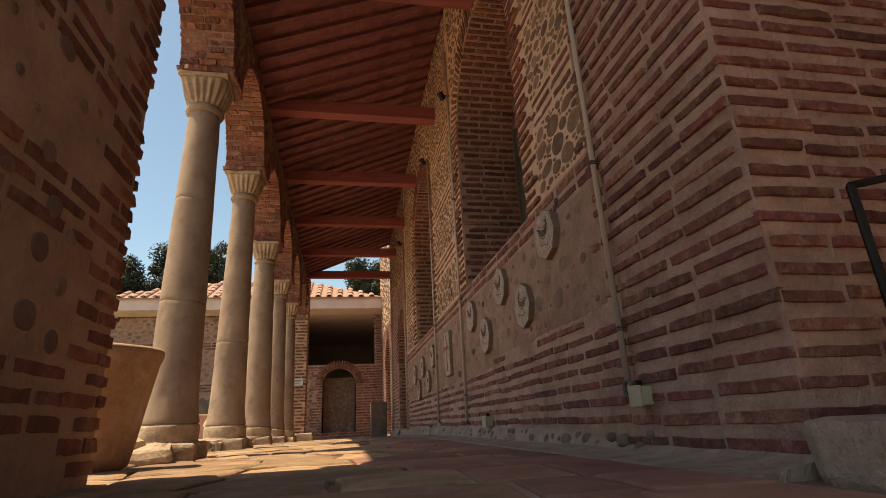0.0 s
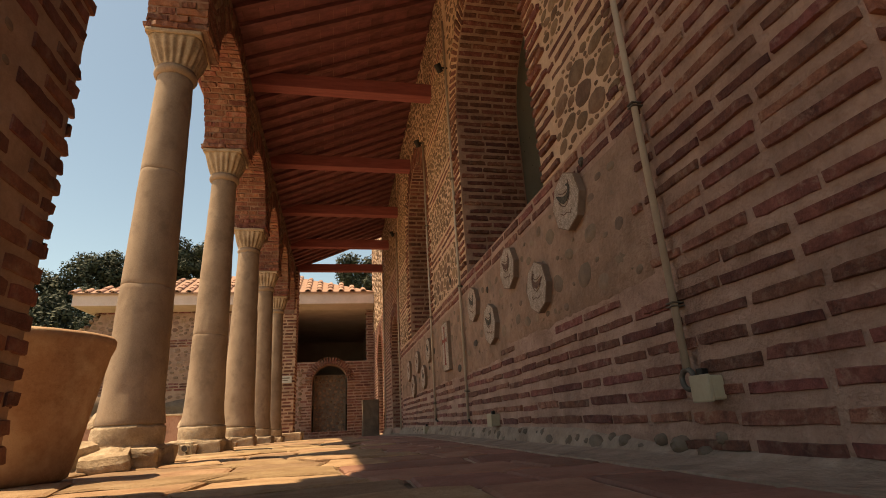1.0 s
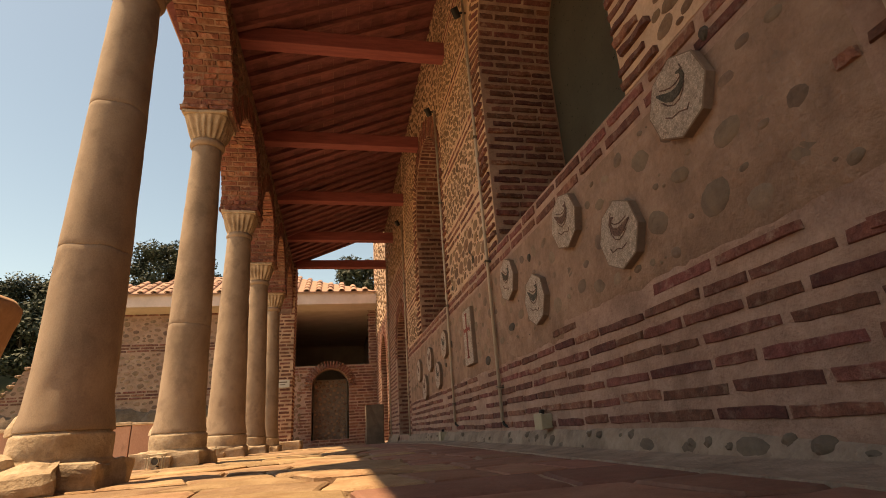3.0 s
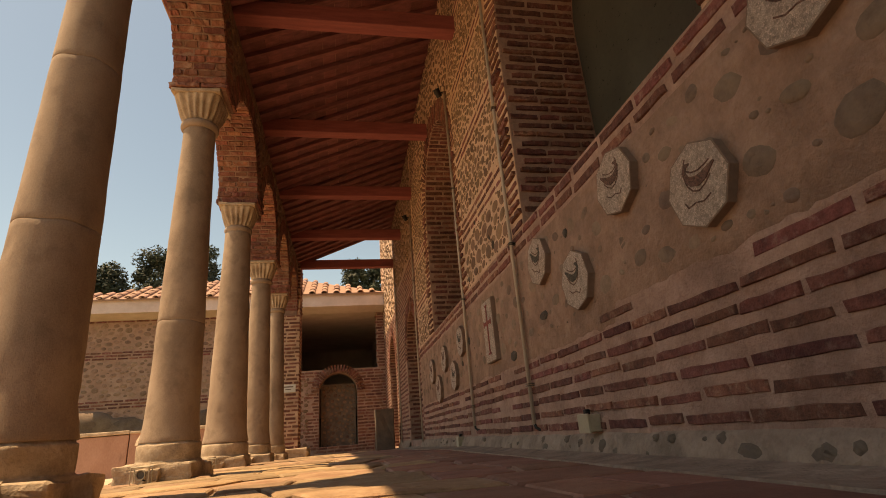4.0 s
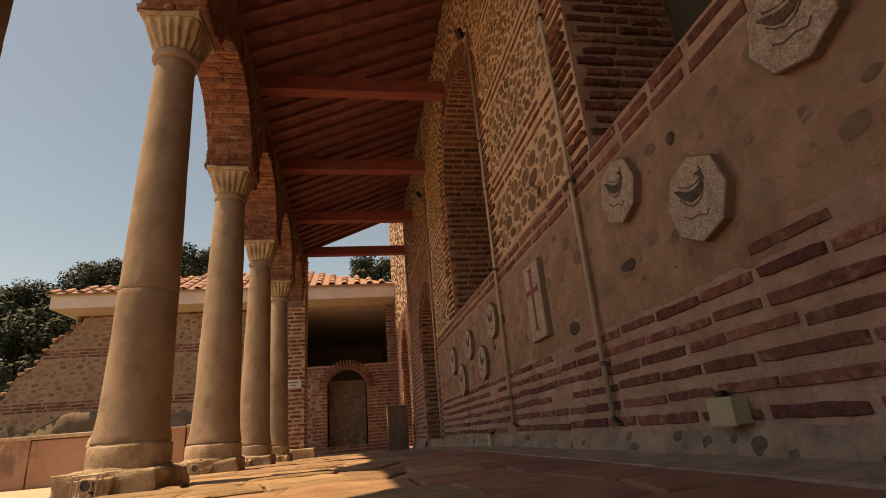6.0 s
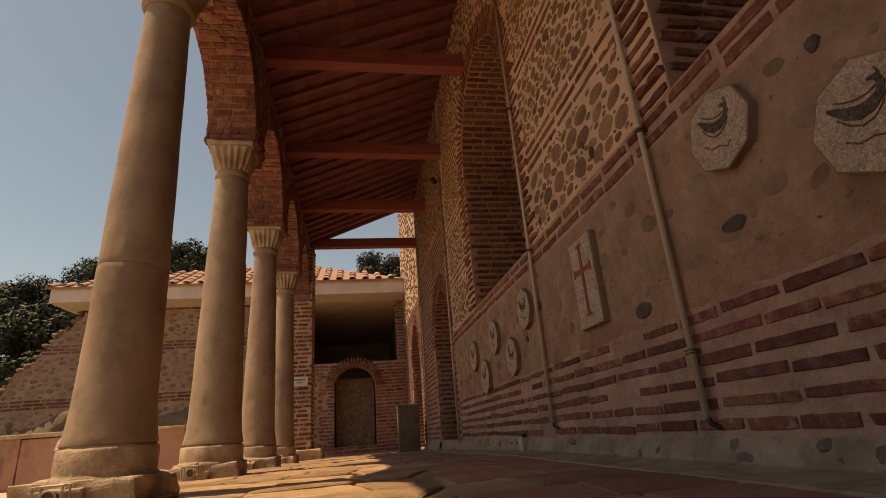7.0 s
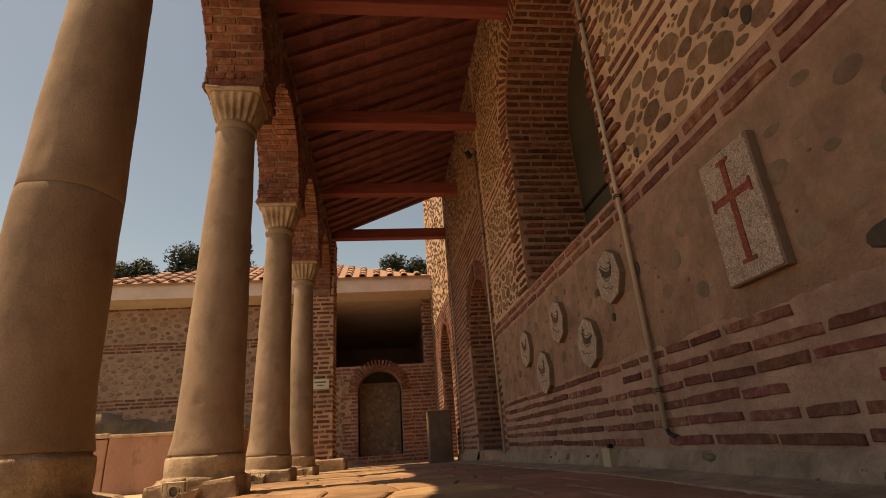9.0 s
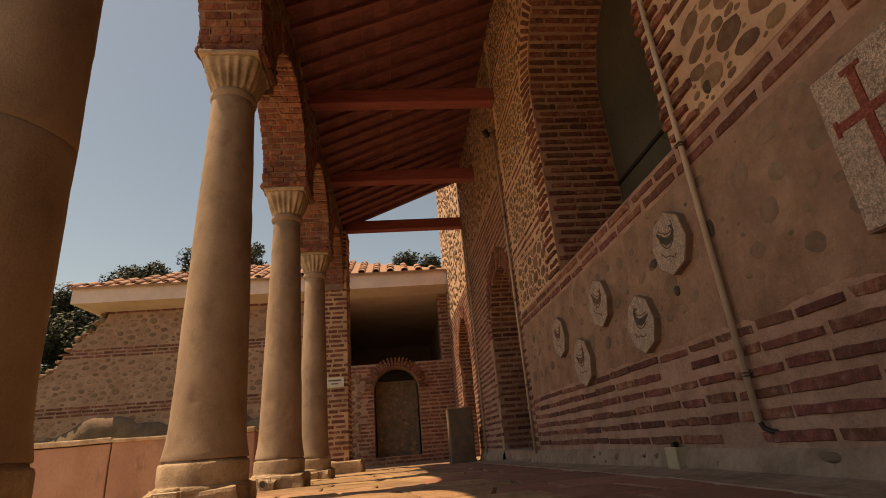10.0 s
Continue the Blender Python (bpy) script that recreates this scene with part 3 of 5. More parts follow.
# dark windows and doors set back in the openings
def window(name, a, b, sill, spring, bars):
    c, r = (a + b) / 2, (b - a) / 2
    w = tagged(new(name), "dark dusty pane in a deep brick opening", "window", kind="structure")
    outline = [(a, sill)] + [(b, sill)] + [(c + r * math.cos(math.pi * i / 20), spring + r * math.sin(math.pi * i / 20)) for i in range(21)]
    n = len(outline)
    x0, x1 = EAST + 0.66, EAST + 0.68
    obj("pane", [(x, y, z) for x in (x0, x1) for y, z in outline], [tuple(range(n)), tuple(range(2 * n - 1, n - 1, -1))] + [(i, (i + 1) % n, n + (i + 1) % n, n + i) for i in range(n)], GLASS, w)
    bm = bmesh.new()
    for z in bars:
        block(EAST + 0.64, EAST + 0.66, a, b, z - 0.015, z + 0.015, 0.004, bm=bm)
    part("window_frame", bm, IRON, w)
    part("window_sill", block(EAST + 0.02, EAST + 0.66, a + 0.005, b - 0.005, sill - 0.02, sill + 0.012, 0.006), CEMENT, w)
window("window_1", *WINDOWS[0], (1.49,))
window("window_2", *WINDOWS[1], (2.2,))
window("door_1", *DOOR, (1.52,))
window("door_2", *SUNNY_ARCH, (1.7,))
room = obj("wall_behind_windows", *pierced(Face((EAST + 0.9, 0, 0), (0, 1, 0), (-1, 0, 0)), 1.2, 17.5, -0.3, 7, 0.2, []), DIM_PLASTER)
tagged(room, "plain dark inner wall behind the openings", "wall", kind="structure")

# ---- the wall's near return, facing the way in
RETURN_Y = 1.17
south = Face((EAST, RETURN_Y, 0), (1, 0, 0), (0, -1, 0))
v, f = pierced(south, 0.002, 3.0, -0.4, 4.6, 0.5, [])
ret = tagged(obj("wall_return", [p + Vector((0, 0.002, 0)) for p in v], f, MORTAR), "end of the church wall in plain brick courses", "wall", kind="structure")
rb = Pile(ret, "brick", BRICK, BRICK_REST, "brick")
k = 0
while 0.055 + k * PITCH < 4.4:
    south.course(rb, -0.006, 1.6, 0.055 + k * PITCH, proud=0.012, single=lambda u, v: v < 2.0 and u < 1.0, lengths=(0.18, 0.3))
    k += 1
rb.close("brick_mass")

# ---- added walls and ceiling, unseen behind the start, that shade the wall's return
for nm, f_, a, b in (("wall_entry_back", Face((0, -1.3, 0), (1, 0, 0), (0, 1, 0)), 0.8, 3.3), ("wall_entry_side", Face((3.2, 0, 0), (0, 1, 0), (-1, 0, 0)), -1.3, 1.3)):
    tagged(obj(nm, *pierced(f_, a, b, -0.3, 4.6, 0.3, []), MORTAR), "plain mortared wall added out of view to shade the return", "wall", kind="structure")
entry = obj("ceiling_entry", [(x, y, z) for z in (3.7, 3.85) for x, y in ((0.95, -1.3), (3.3, -1.3), (3.3, 1.16), (0.95, 1.16))], [(3, 2, 1, 0), (4, 5, 6, 7), (0, 1, 5, 4), (1, 2, 6, 5), (2, 3, 7, 6), (3, 0, 4, 7)], TIMBER)
tagged(entry, "plain dark timber ceiling added out of view to shade the return", "ceiling", kind="structure")

# ---- the gate pier across from it
PX, PY = -0.988, 2.4
pier_face = Face((PX, 0, 0), (0, 1, 0), (1, 0, 0))
pier_end = Face((PX, PY, 0), (-1, 0, 0), (0, 1, 0))
bm = block(PX - 0.62, PX, 0.35, PY, -0.3, 4.2, 0.012)
gate_pier = tagged(part("wall_gate", bm, PIER_PLASTER_LIT), "plastered gate pier with ragged brick courses at its edge", "wall", kind="structure")
gb = Pile(gate_pier, "brick", BRICK_LIGHT, BRICK_LIGHT_REST, "brick")
gs = Pile(gate_pier, "stone", STONE_PIECE, PLASTER_STONE, "stone")
k = 0
while 0.06 + k * 0.083 < 4.1:
    z = 0.06 + k * 0.083
    pier_face.course(gb, PY - (0.3 if k % 2 else 0.16) - _rng.uniform(0, 0.06), PY + 0.016, z, proud=0.01, height=0.05, single=lambda u, v: v < 2.6, lengths=(0.16, 0.3), drift=0.003)
    pier_end.course(gb, -0.012, 0.6, z, proud=0.016, height=0.05, lengths=(0.2, 0.3), drift=0.003)
    if k % 8 in (2, 3, 4):
        pier_face.course(gb, 0.4, PY - 0.3, z, proud=0.005, height=0.046, single=lambda u, v: v < 2.2, gap=(0.02, 0.06))
    k += 1
pier_face.rubble(gs, 0.4, PY - 0.35, 0.1, 2.8, (0.04, 0.14), 260, proud=0.006, fill=1.5)
gb.close("brick_mass")
gs.close("river_stones")

# ---- the arcade over the columns
COLUMNS = [(-1.26, 4.24), (-1.245, 6.1), (-1.235, 7.92), (-1.235, 9.82), (-1.235, 11.75)]
GIRTH = (0.98, 0.98, 1.1, 1.03, 1.0)
CAP_TOP, SPRING, HALF = 2.855, 2.96, 0.745
TALL = 3.2  # the first two columns stand taller
cap_of = lambda y: TALL if y < 6.4 else SPRING - 0.02 if y < 8.5 else CAP_TOP
spring_of = lambda m: TALL if m < 6 else SPRING
INNER, OUTER, ARC_TOP = -1.01, -1.45, 4.14
arc_in, arc_out = Face((INNER, 0, 0), (0, 1, 0), (1, 0, 0)), Face((OUTER, 0, 0), (0, 1, 0), (-1, 0, 0))
MIDS = [3.295, 5.17, 7.01, 8.87, 10.785, 12.68]
v, f = pierced(arc_in, 2.41, 6.21, TALL, ARC_TOP, 0.44, [(2.55, 4.04, TALL, TALL), (MIDS[1] - HALF, MIDS[1] + HALF, TALL, TALL)])
for y0, y1, low, mids in ((6.21, 8.115, SPRING - 0.02, MIDS[2:3]), (8.115, 13.5, CAP_TOP, MIDS[3:])):
    v2, f2 = pierced(arc_in, y0, y1, low, ARC_TOP - (0.08 if y0 > 8 else 0.0), 0.44, [(m - HALF, m + HALF, low, SPRING) for m in mids])
    f += [tuple(len(v) + i for i in q) for q in f2]
    # beside the taller second column the arch ends on its capital
    v += [Vector((p.x, p.y, max(p.z, TALL))) if p.y < 6.6 else p for p in v2]
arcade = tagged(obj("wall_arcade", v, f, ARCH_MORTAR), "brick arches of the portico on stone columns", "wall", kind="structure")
ab = Pile(arcade, "brick", BRICK_LIGHT, BRICK_LIGHT_REST, "brick")
for m in MIDS[1:] + MIDS[:1]:
    n = 37
    last = math.pi - (0.34 if m == MIDS[2] else 0.0)
    for i in range(n):
        w = math.pi * (i + 0.5) / n
        if w > last:
            continue
        ray = Vector((0, math.cos(w), math.sin(w)))
        cut = _rng.uniform(0.08, 0.14) if i % 2 else _rng.uniform(0.17, 0.24)
        second = cut + _rng.uniform(0.12, 0.2)
        for x0, x1 in ((0.0, cut), (cut + 0.014, min(second, 0.445)), (second + 0.014, 0.445)):
            if x1 - x0 < 0.04:
                continue
            ab.add(Vector((INNER - (x0 + x1) / 2 + 0.004, m, spring_of(m))) + ray * (HALF + 0.002), (1, 0, 0), ray.cross(Vector((1, 0, 0))), x1 - x0, 0.051 * _rng.uniform(0.85, 1.12), 0.014 * _rng.uniform(0.3, 1.7), w > math.pi * 0.55 or w < math.pi * 0.2, -ray)
    for face in (arc_in, arc_out):
        face.voussoirs(ab, m, spring_of(m), HALF, 0.25, 0.05, 0.072, 0.01, a1=last)
# impost courses above each capital, between one opening and the next
def impost(y0, y1):
    low = cap_of((y0 + y1) / 2)
    for i, z in enumerate((low + 0.028, low + 0.08) if low > 3 else (low + 0.028, low + 0.08, low + 0.132)):
        for edge, way in ((y0, -1), (y1, 1)):
            Face((INNER, edge, 0), (-1, 0, 0), (0, way, 0)).course(ab, -0.015, 0.45, z, 0.044, (0.16, 0.24), (0.008, 0.014), 0.026 if i != 1 else 0.014, drift=0.001, single=lambda u, v: way < 0)
        for face in (arc_in, arc_out):
            face.course(ab, y0 - 0.02, y1 + 0.02, z, 0.044, (0.16, 0.24), (0.008, 0.014), 0.022 if i != 1 else 0.012, drift=0.001)
for m, k in zip(MIDS, MIDS[1:]):
    impost(m + HALF, k - HALF)
ab.close("brick_mass")
asn = Pile(arcade, "stone", STONE_PIECE, STONE, "stone")
for face in (arc_in, arc_out):
    face.rubble(asn, 2.5, 14.0, 3.2, 4.1, (0.05, 0.13), 2600, keep=lambda u, v: not any(math.hypot(u - m, v - SPRING) < HALF + 0.3 for m in MIDS))
asn.close("river_stones")

# the end pier
EP = (13.45, 14.03)
bm = block(-1.45, INNER + 0.06, EP[0], EP[1], -0.4, 4.1, 0.008)
end_pier = tagged(part("wall_end_pier", bm, RUBBLE_MORTAR), "square brick pier with pale joints at the portico's end", "wall", kind="structure")
eb = Pile(end_pier, "brick", BRICK_LIGHT, BRICK_LIGHT_REST, "brick")
z = 0.1
while z < 4.05:
    Face((-1.45, EP[0], 0), (1, 0, 0), (0, -1, 0)).course(eb, 0.0, 0.5, z, 0.043, (0.14, 0.26), (0.016, 0.034), 0.012, single=lambda u, v: True, drift=0.004)
    Face((INNER + 0.06, EP[0], 0), (0, 1, 0), (1, 0, 0)).course(eb, 0.0, 0.58, z, 0.043, (0.2, 0.28), (0.016, 0.034), 0.012, drift=0.004)
    z += 0.081
eb.close("brick_mass")
part("plinth", block(-1.6, -0.74, EP[0] - 0.25, EP[1] + 0.1, -0.3, fall(14) + 0.19, 0.04, 4, 0.05), BASE, end_pier, "worn pale plinth slab")

# ---- lean-to roof: boards on rafters, tie beams below
PITCH_UP = 0.42
def droop(y):
    return -0.025 * max(0.0, y - 7.0)

def roof_z(x):
    return 4.15 + PITCH_UP * (x - INNER)
rv, rf = [], []
def roof_box(x0, x1, y0, y1, low, high):
    s = len(rv)
    rv.extend((x, y, roof_z(x) + droop(y) + h) for h in (low, high) for x, y in ((x0, y0), (x1, y0), (x1, y1), (x0, y1)))
    rf.extend(tuple(s + i for i in q) for q in ((3, 2, 1, 0), (4, 5, 6, 7), (0, 1, 5, 4), (1, 2, 6, 5), (2, 3, 7, 6), (3, 0, 4, 7)))
y = 0.9
while y < 13.55:
    roof_box(-1.53, EAST - 0.005, y, y + 0.065, 0.045, 0.1)
    y += 0.262
x = -1.56
while x < EAST - 0.02:
    for y0, y1 in ((0.85, 7.0), (7.0, 13.6)):
        roof_box(x, min(x + 0.148, EAST - 0.004), y0, y1, 0.101, 0.125)
    x += 0.151
ceiling = tagged(obj("ceiling", rv, rf, TIMBER), "sloping roof of dark red boards on close rafters", "ceiling", kind="structure")
tiles = obj("roof", [(x, y, roof_z(x) + droop(y) + h) for y in (0.8, 7.0, 13.61) for x, h in ((-1.58, 0.13), (EAST - 0.003, 0.13), (EAST - 0.003, 0.2), (-1.58, 0.2))],
            [(0, 1, 2, 3), (11, 10, 9, 8)] + [(4 * k + i, 4 * k + 4 + i, 4 * k + 4 + (i + 1) % 4, 4 * k + (i + 1) % 4) for k in range(2) for i in range(4)], ROOF_TILE)
tagged(tiles, "tiled covering of the portico roof", "roof", kind="structure")
for y in (3.9, 6.05, 8.03, 9.9, 11.75, 13.52):
    b = part("tie_beam", block(INNER - 0.1, EAST + 0.03, y - 0.07, y + 0.09, 4.14 + droop(y), 4.33 + droop(y), 0.012), BEAM)
    tagged(b, "red painted timber tie beam under the roof", "beam", "tie beams")

# ---- columns
def rounded_square(half, w):
    c, s = abs(math.cos(w)), abs(math.sin(w))
    return half / (c ** 6 + s ** 6) ** (1 / 6)

def column(x, y, turn, seed, girth):
    z0 = fall(y) - 0.02
    c = thing("column", pose(x, y, z0, 0, 0, turn), "weathered sandstone column with a fluted capital on a worn base", "column", "portico columns")
    top = cap_of(y) - z0
    # plinth: a knocked-about block, wider on the courtyard side
    bm = block(-0.27, 0.24, -0.25, 0.245, 0, 0.128, 0.02, 5, 0.03, seed)
    for q in bm.verts:
        q.co += noise.noise_vector(q.co * 17 + Vector((seed, 0, 3))) * 0.013 * min(1.0, max(0.0, q.co.z) / 0.05)
    part("plinth", bm, BASE, c, "chipped pale limestone plinth")
    # broken pieces of the old plinth, wedged round its courtyard and near sides
    rng = random.Random(round(seed * 10))
    for k in range(6):
        w = 2.5 + 0.42 * k + rng.uniform(-0.1, 0.1)
        a, b, h = rng.uniform(0.05, 0.085), rng.uniform(0.04, 0.07), rng.uniform(0.06, 0.15)
        piece = block(-a, a, -b, b, 0, h, 0.01, 1, 0.03, seed + k)
        chunk = part("plinth_stone", piece, BASE, c, "broken pale stone piece")
        chunk.matrix_basis = pose(0.235 * math.cos(w), 0.235 * math.sin(w), -0.005, 0, 0, math.degrees(w) + 90 + rng.uniform(-20, 20))
    if y < 5:  # rough footing left under the first column
        for k, (a, b, dx, dy, h) in enumerate(((0.17, 0.12, -0.27, -0.2, 0.17), (0.14, 0.1, -0.3, 0.04, 0.12), (0.13, 0.09, -0.02, -0.31, 0.13))):
            chunk = part("plinth_stone", block(-a, a, -b, b, 0, h, 0.04, 4, 0.06, seed + 9 + k), BASE, c, "broken pale stone piece")
            chunk.matrix_basis = pose(dx, dy, -0.01, 0, 0, (20, -35, 8)[k])
    g = girth
    worn = lambda w, r, z: r * (1 + 0.02 * noise.noise((2.2 * math.cos(w) + seed, 2.2 * math.sin(w), z * 3)) - 0.09 * max(0.0, noise.noise((1.7 * math.cos(w) + seed * 2, 1.7 * math.sin(w), 7 + z * 4)) - 0.1))
    turned = [(0.2, 0.1), (0.226, 0.108), (0.23, 0.114), (0.229, 0.136), (0.222, 0.142), (0.217, 0.147), (0.218, 0.155), (0.219, 0.2), (0.218, 0.246), (0.215, 0.256), (0.205, 0.26), (0.2, 0.276)]
    v, f = lathe([(q * g, t) for q, t in turned], 72, 0.004, seed, worn)
    obj("base", v, f, BASE, c, "low moulded round base with broken edges", True)
    # a broken spur left of the old moulding, on the courtyard side
    w = 2.9 + 0.5 * math.sin(seed * 3)
    v, f = lathe([(0.075, 0.0), (0.07, 0.03), (0.045, 0.075), (0.012, 0.1)], 10, 0.022, seed)
    o = obj("spur", v, f, BASE, c, "broken pale moulding spur")
    o.matrix_basis = pose(0.16 * g * math.cos(w), 0.16 * g * math.sin(w), 0.255)
    neck = top - 0.335
    joints = (1.17, 2.04) if y < 5 else (1.14,) if y < 7 else ()
    def drum(lo, hi, steps, chip):
        pts = []
        zs = [lo, lo + 0.006] + [lo + (hi - lo) * i / steps for i in range(1, steps)] + [hi - 0.006, hi]
        for i, z in enumerate(zs):
            r = 0.186 - 0.05 * ((z - 0.27) / (top - 0.77)) ** 1.15
            if z < 0.6:
                r += 0.024 * (1 - (z - 0.27) / 0.33) ** 3
            pts.append((r * girth - (chip if i in (0, len(zs) - 1) else 0.0), z))
        vs, fs = lathe(pts, 72, 0.003, seed)
        for p in vs:
            near = max([0.0] + [1 - abs(p.z - q) / 0.1 for q in joints])
            w = math.atan2(p.y, p.x)
            p.z += near * 0.009 * noise.noise((1.6 * math.cos(w), 1.6 * math.sin(w), seed))
            # shallow chips and dents
            dent = max(0.0, noise.noise((p.x * 9 + seed, p.y * 9, p.z * 6)) - 0.5) * 0.022
            p.x -= dent * math.cos(w)
            p.y -= dent * math.sin(w)
        return vs, fs
    for lo, hi in zip((0.27,) + joints, joints + (neck,)):
        v, f = drum(lo, hi, round((hi - lo) * 28), 0.003)
        obj("drum", v, f, COLUMN, c, smooth=True)
    t = neck
    v, f = lathe([(0.136, t - 0.01), (0.15, t + 0.004), (0.158, t + 0.022), (0.158, t + 0.042), (0.15, t + 0.06), (0.136, t + 0.07)], 40, 0.004, seed)
    obj("neck_ring", v, f, COLUMN, c, smooth=True)
    lo, hi = t + 0.065, top - 0.035
    def bell(w, r, z):
        s = (z - lo) / (hi - lo)
        blend = min(1.0, max(0.0, s)) ** 0.9
        edge = (1 - blend) * 0.138 + blend * rounded_square(0.198, w)
        return edge + 0.014 * math.cos(20 * w) * math.sin(math.pi * min(1.0, s * 0.92 + 0.06)) ** 0.7
    v, f = lathe([(0.15, lo + (hi - lo) * i / 12) for i in range(13)], 100, 0.003, seed, bell)
    obj("capital", v, f, BASE, c, "fluted flaring capital", True)
    part("abacus", block(-0.205, 0.205, -0.212, 0.212, top - 0.038, top - 0.001, 0.01, 2, 0.01, seed), BASE, c)
for i, (x, y) in enumerate(COLUMNS):
    column(x, y, (3, -2, 2, 0, 1)[i], 1.7 * i + 0.6, GIRTH[i])

# ---- far building: ruined wall under a tiled roof
FAR = 17.2
far = Face((0, FAR, 0), (1, 0, 0), (0, -1, 0))
ARCH = (-0.7, 0.37, 0.02, 1.48)
v, f = pierced(far, -1.6, 1.25, -0.5, 2.1, 0.5, [ARCH])
wall_far = tagged(obj("wall_far", v, f, MORTAR), "low ruined brick wall with a round arched opening", "wall", kind="structure")
fb = Pile(wall_far, "brick", BRICK_LIGHT, BRICK_LIGHT_REST, "brick")
fs = Pile(wall_far, "stone", STONE_PIECE, STONE, "stone")
far.voussoirs(fb, -0.165, 1.48, 0.535, 0.22, 0.05, 0.08, 0.06, True)
z = -0.1
while z < 2.08:
    far.course(fb, -1.3, -0.7, z, 0.05, (0.16, 0.26), (0.015, 0.025), 0.012, keep=lambda u, v: u > -0.95 or v > 1.9 or _rng.random() < 0.3)
    far.course(fb, 0.36, 1.2, z, 0.05, (0.16, 0.28), (0.015, 0.025), 0.012, keep=lambda u, v: math.hypot(u + 0.165, max(v - 1.43, 0)) > 0.55)
    if z < 0.02:
        far.course(fb, -0.7, 0.36, z, 0.05, (0.16, 0.28), (0.015, 0.025), 0.012)
    z += 0.085
far.rubble(fs, -1.3, -0.95, 0.0, 1.9, (0.05, 0.14), 300)
fb.close("brick_mass")
fs.close("river_stones")
blind = obj("wall_blind", *pierced(Face((0, FAR + 0.42, 0), (1, 0, 0), (0, -1, 0)), -0.66, 0.33, -0.2, 1.72, 0.06, []), SLATE)
tagged(blind, "stone filling set back in the round arch", "wall", kind="structure")
bs = Pile(blind, "stone", STONE_PIECE, STONE, "stone")
Face((0, FAR + 0.42, 0), (1, 0, 0), (0, -1, 0)).rubble(bs, -0.66, 0.33, 0.0, 1.7, (0.05, 0.13), 700)
bs.close("river_stones")
for x0, x1, z1, nm in ((0.98, 1.25, 3.85, "wall_side_pier"),):
    sp = tagged(part(nm, block(x0, x1, FAR - 0.03, FAR + 0.45, 2.1, z1, 0.01), MORTAR), "narrow ragged brick pier under the eave", "wall", kind="structure")
    pb = Pile(sp, "brick", BRICK_LIGHT, BRICK_LIGHT_REST, "brick")
    z, k = 2.15, 0
    while z < 3.82:
        Face((x0, FAR - 0.03, 0), (1, 0, 0), (0, -1, 0)).course(pb, -0.05 if k % 2 else 0.02, 0.26, z, 0.05, (0.2, 0.3), (0.01, 0.02), 0.02)
        z += 0.085
        k += 1
    pb.close("brick_mass")

# the ruin's long wall with a stepped broken end
RUIN_Y = 17.15
ruin_face = Face((0, RUIN_Y, 0), (1, 0, 0), (0, -1, 0))
def ruin_top(x):
    if x > -6.8:
        return 3.86 + 0.03 * math.sin(x * 3) + (0.0 if x < -3.9 else 0.02)
    return max(0.4, 3.86 - (-6.8 - x) * 1.22 + 0.07 * math.sin(x * 9))
ru, rfs = [], []
n = 90
for d in (0, -0.55):
    for i in range(n + 1):
        x = -10.2 + (8.75) * i / n
        step = ruin_top(math.floor(x / 0.16) * 0.16)
        ru += [ruin_face.at(x, -0.5, d), ruin_face.at(x, step, d)]
m2 = 2 * (n + 1)
for i in range(n):
    a = 2 * i
    rfs += [(a, a + 2, a + 3, a + 1), (m2 + a + 1, m2 + a + 3, m2 + a + 2, m2 + a), (a + 1, a + 3, m2 + a + 3, m2 + a + 1)]
rfs += [(0, 1, m2 + 1, m2), (m2 - 2, 2 * m2 - 2, 2 * m2 - 1, m2 - 1)]
ruin = tagged(obj("wall_ruin", ru, rfs, RUIN_MORTAR), "ruined stone wall with brick bands and a broken stepped end", "wall", kind="structure")
qb = Pile(ruin, "brick", BRICK, BRICK_REST, "brick")
qs = Pile(ruin, "stone", STONE_PIECE, RUIN_STONE, "stone")
inside = lambda u, v: v < ruin_top(u) - 0.04
for z in (1.42, 1.5, 1.585, 2.7, 2.78, 2.86, 3.72, 3.82):
    ruin_face.course(qb, -9.6, -1.5, z, 0.046, (0.2, 0.34), (0.02, 0.05), 0.016, keep=lambda u, v: v < ruin_top(u) + 0.02, single=lambda u, v: u < -2)
for lo, hi in ((0.2, 1.38), (1.62, 2.66), (2.9, 3.68)):
    ruin_face.rubble(qs, -9.9, -1.5, lo, hi, (0.06, 0.2), 2200, proud=0.008, keep=inside, fill=1.06, flat=(0.5, 0.8), squash=1.4, turn=0.3)
x = -9.9
while x < -1.5:
    qs.add(ruin_face.at(x, ruin_top(x) - 0.0, -0.1), (1, 0, 0), (0, 0, 1), _rng.uniform(0.14, 0.24), _rng.uniform(0.1, 0.2), 0.16, False, Vector((0, -1, 0)))
    x += _rng.uniform(0.1, 0.2)
qb.close("brick_mass")
qs.close("river_stones")
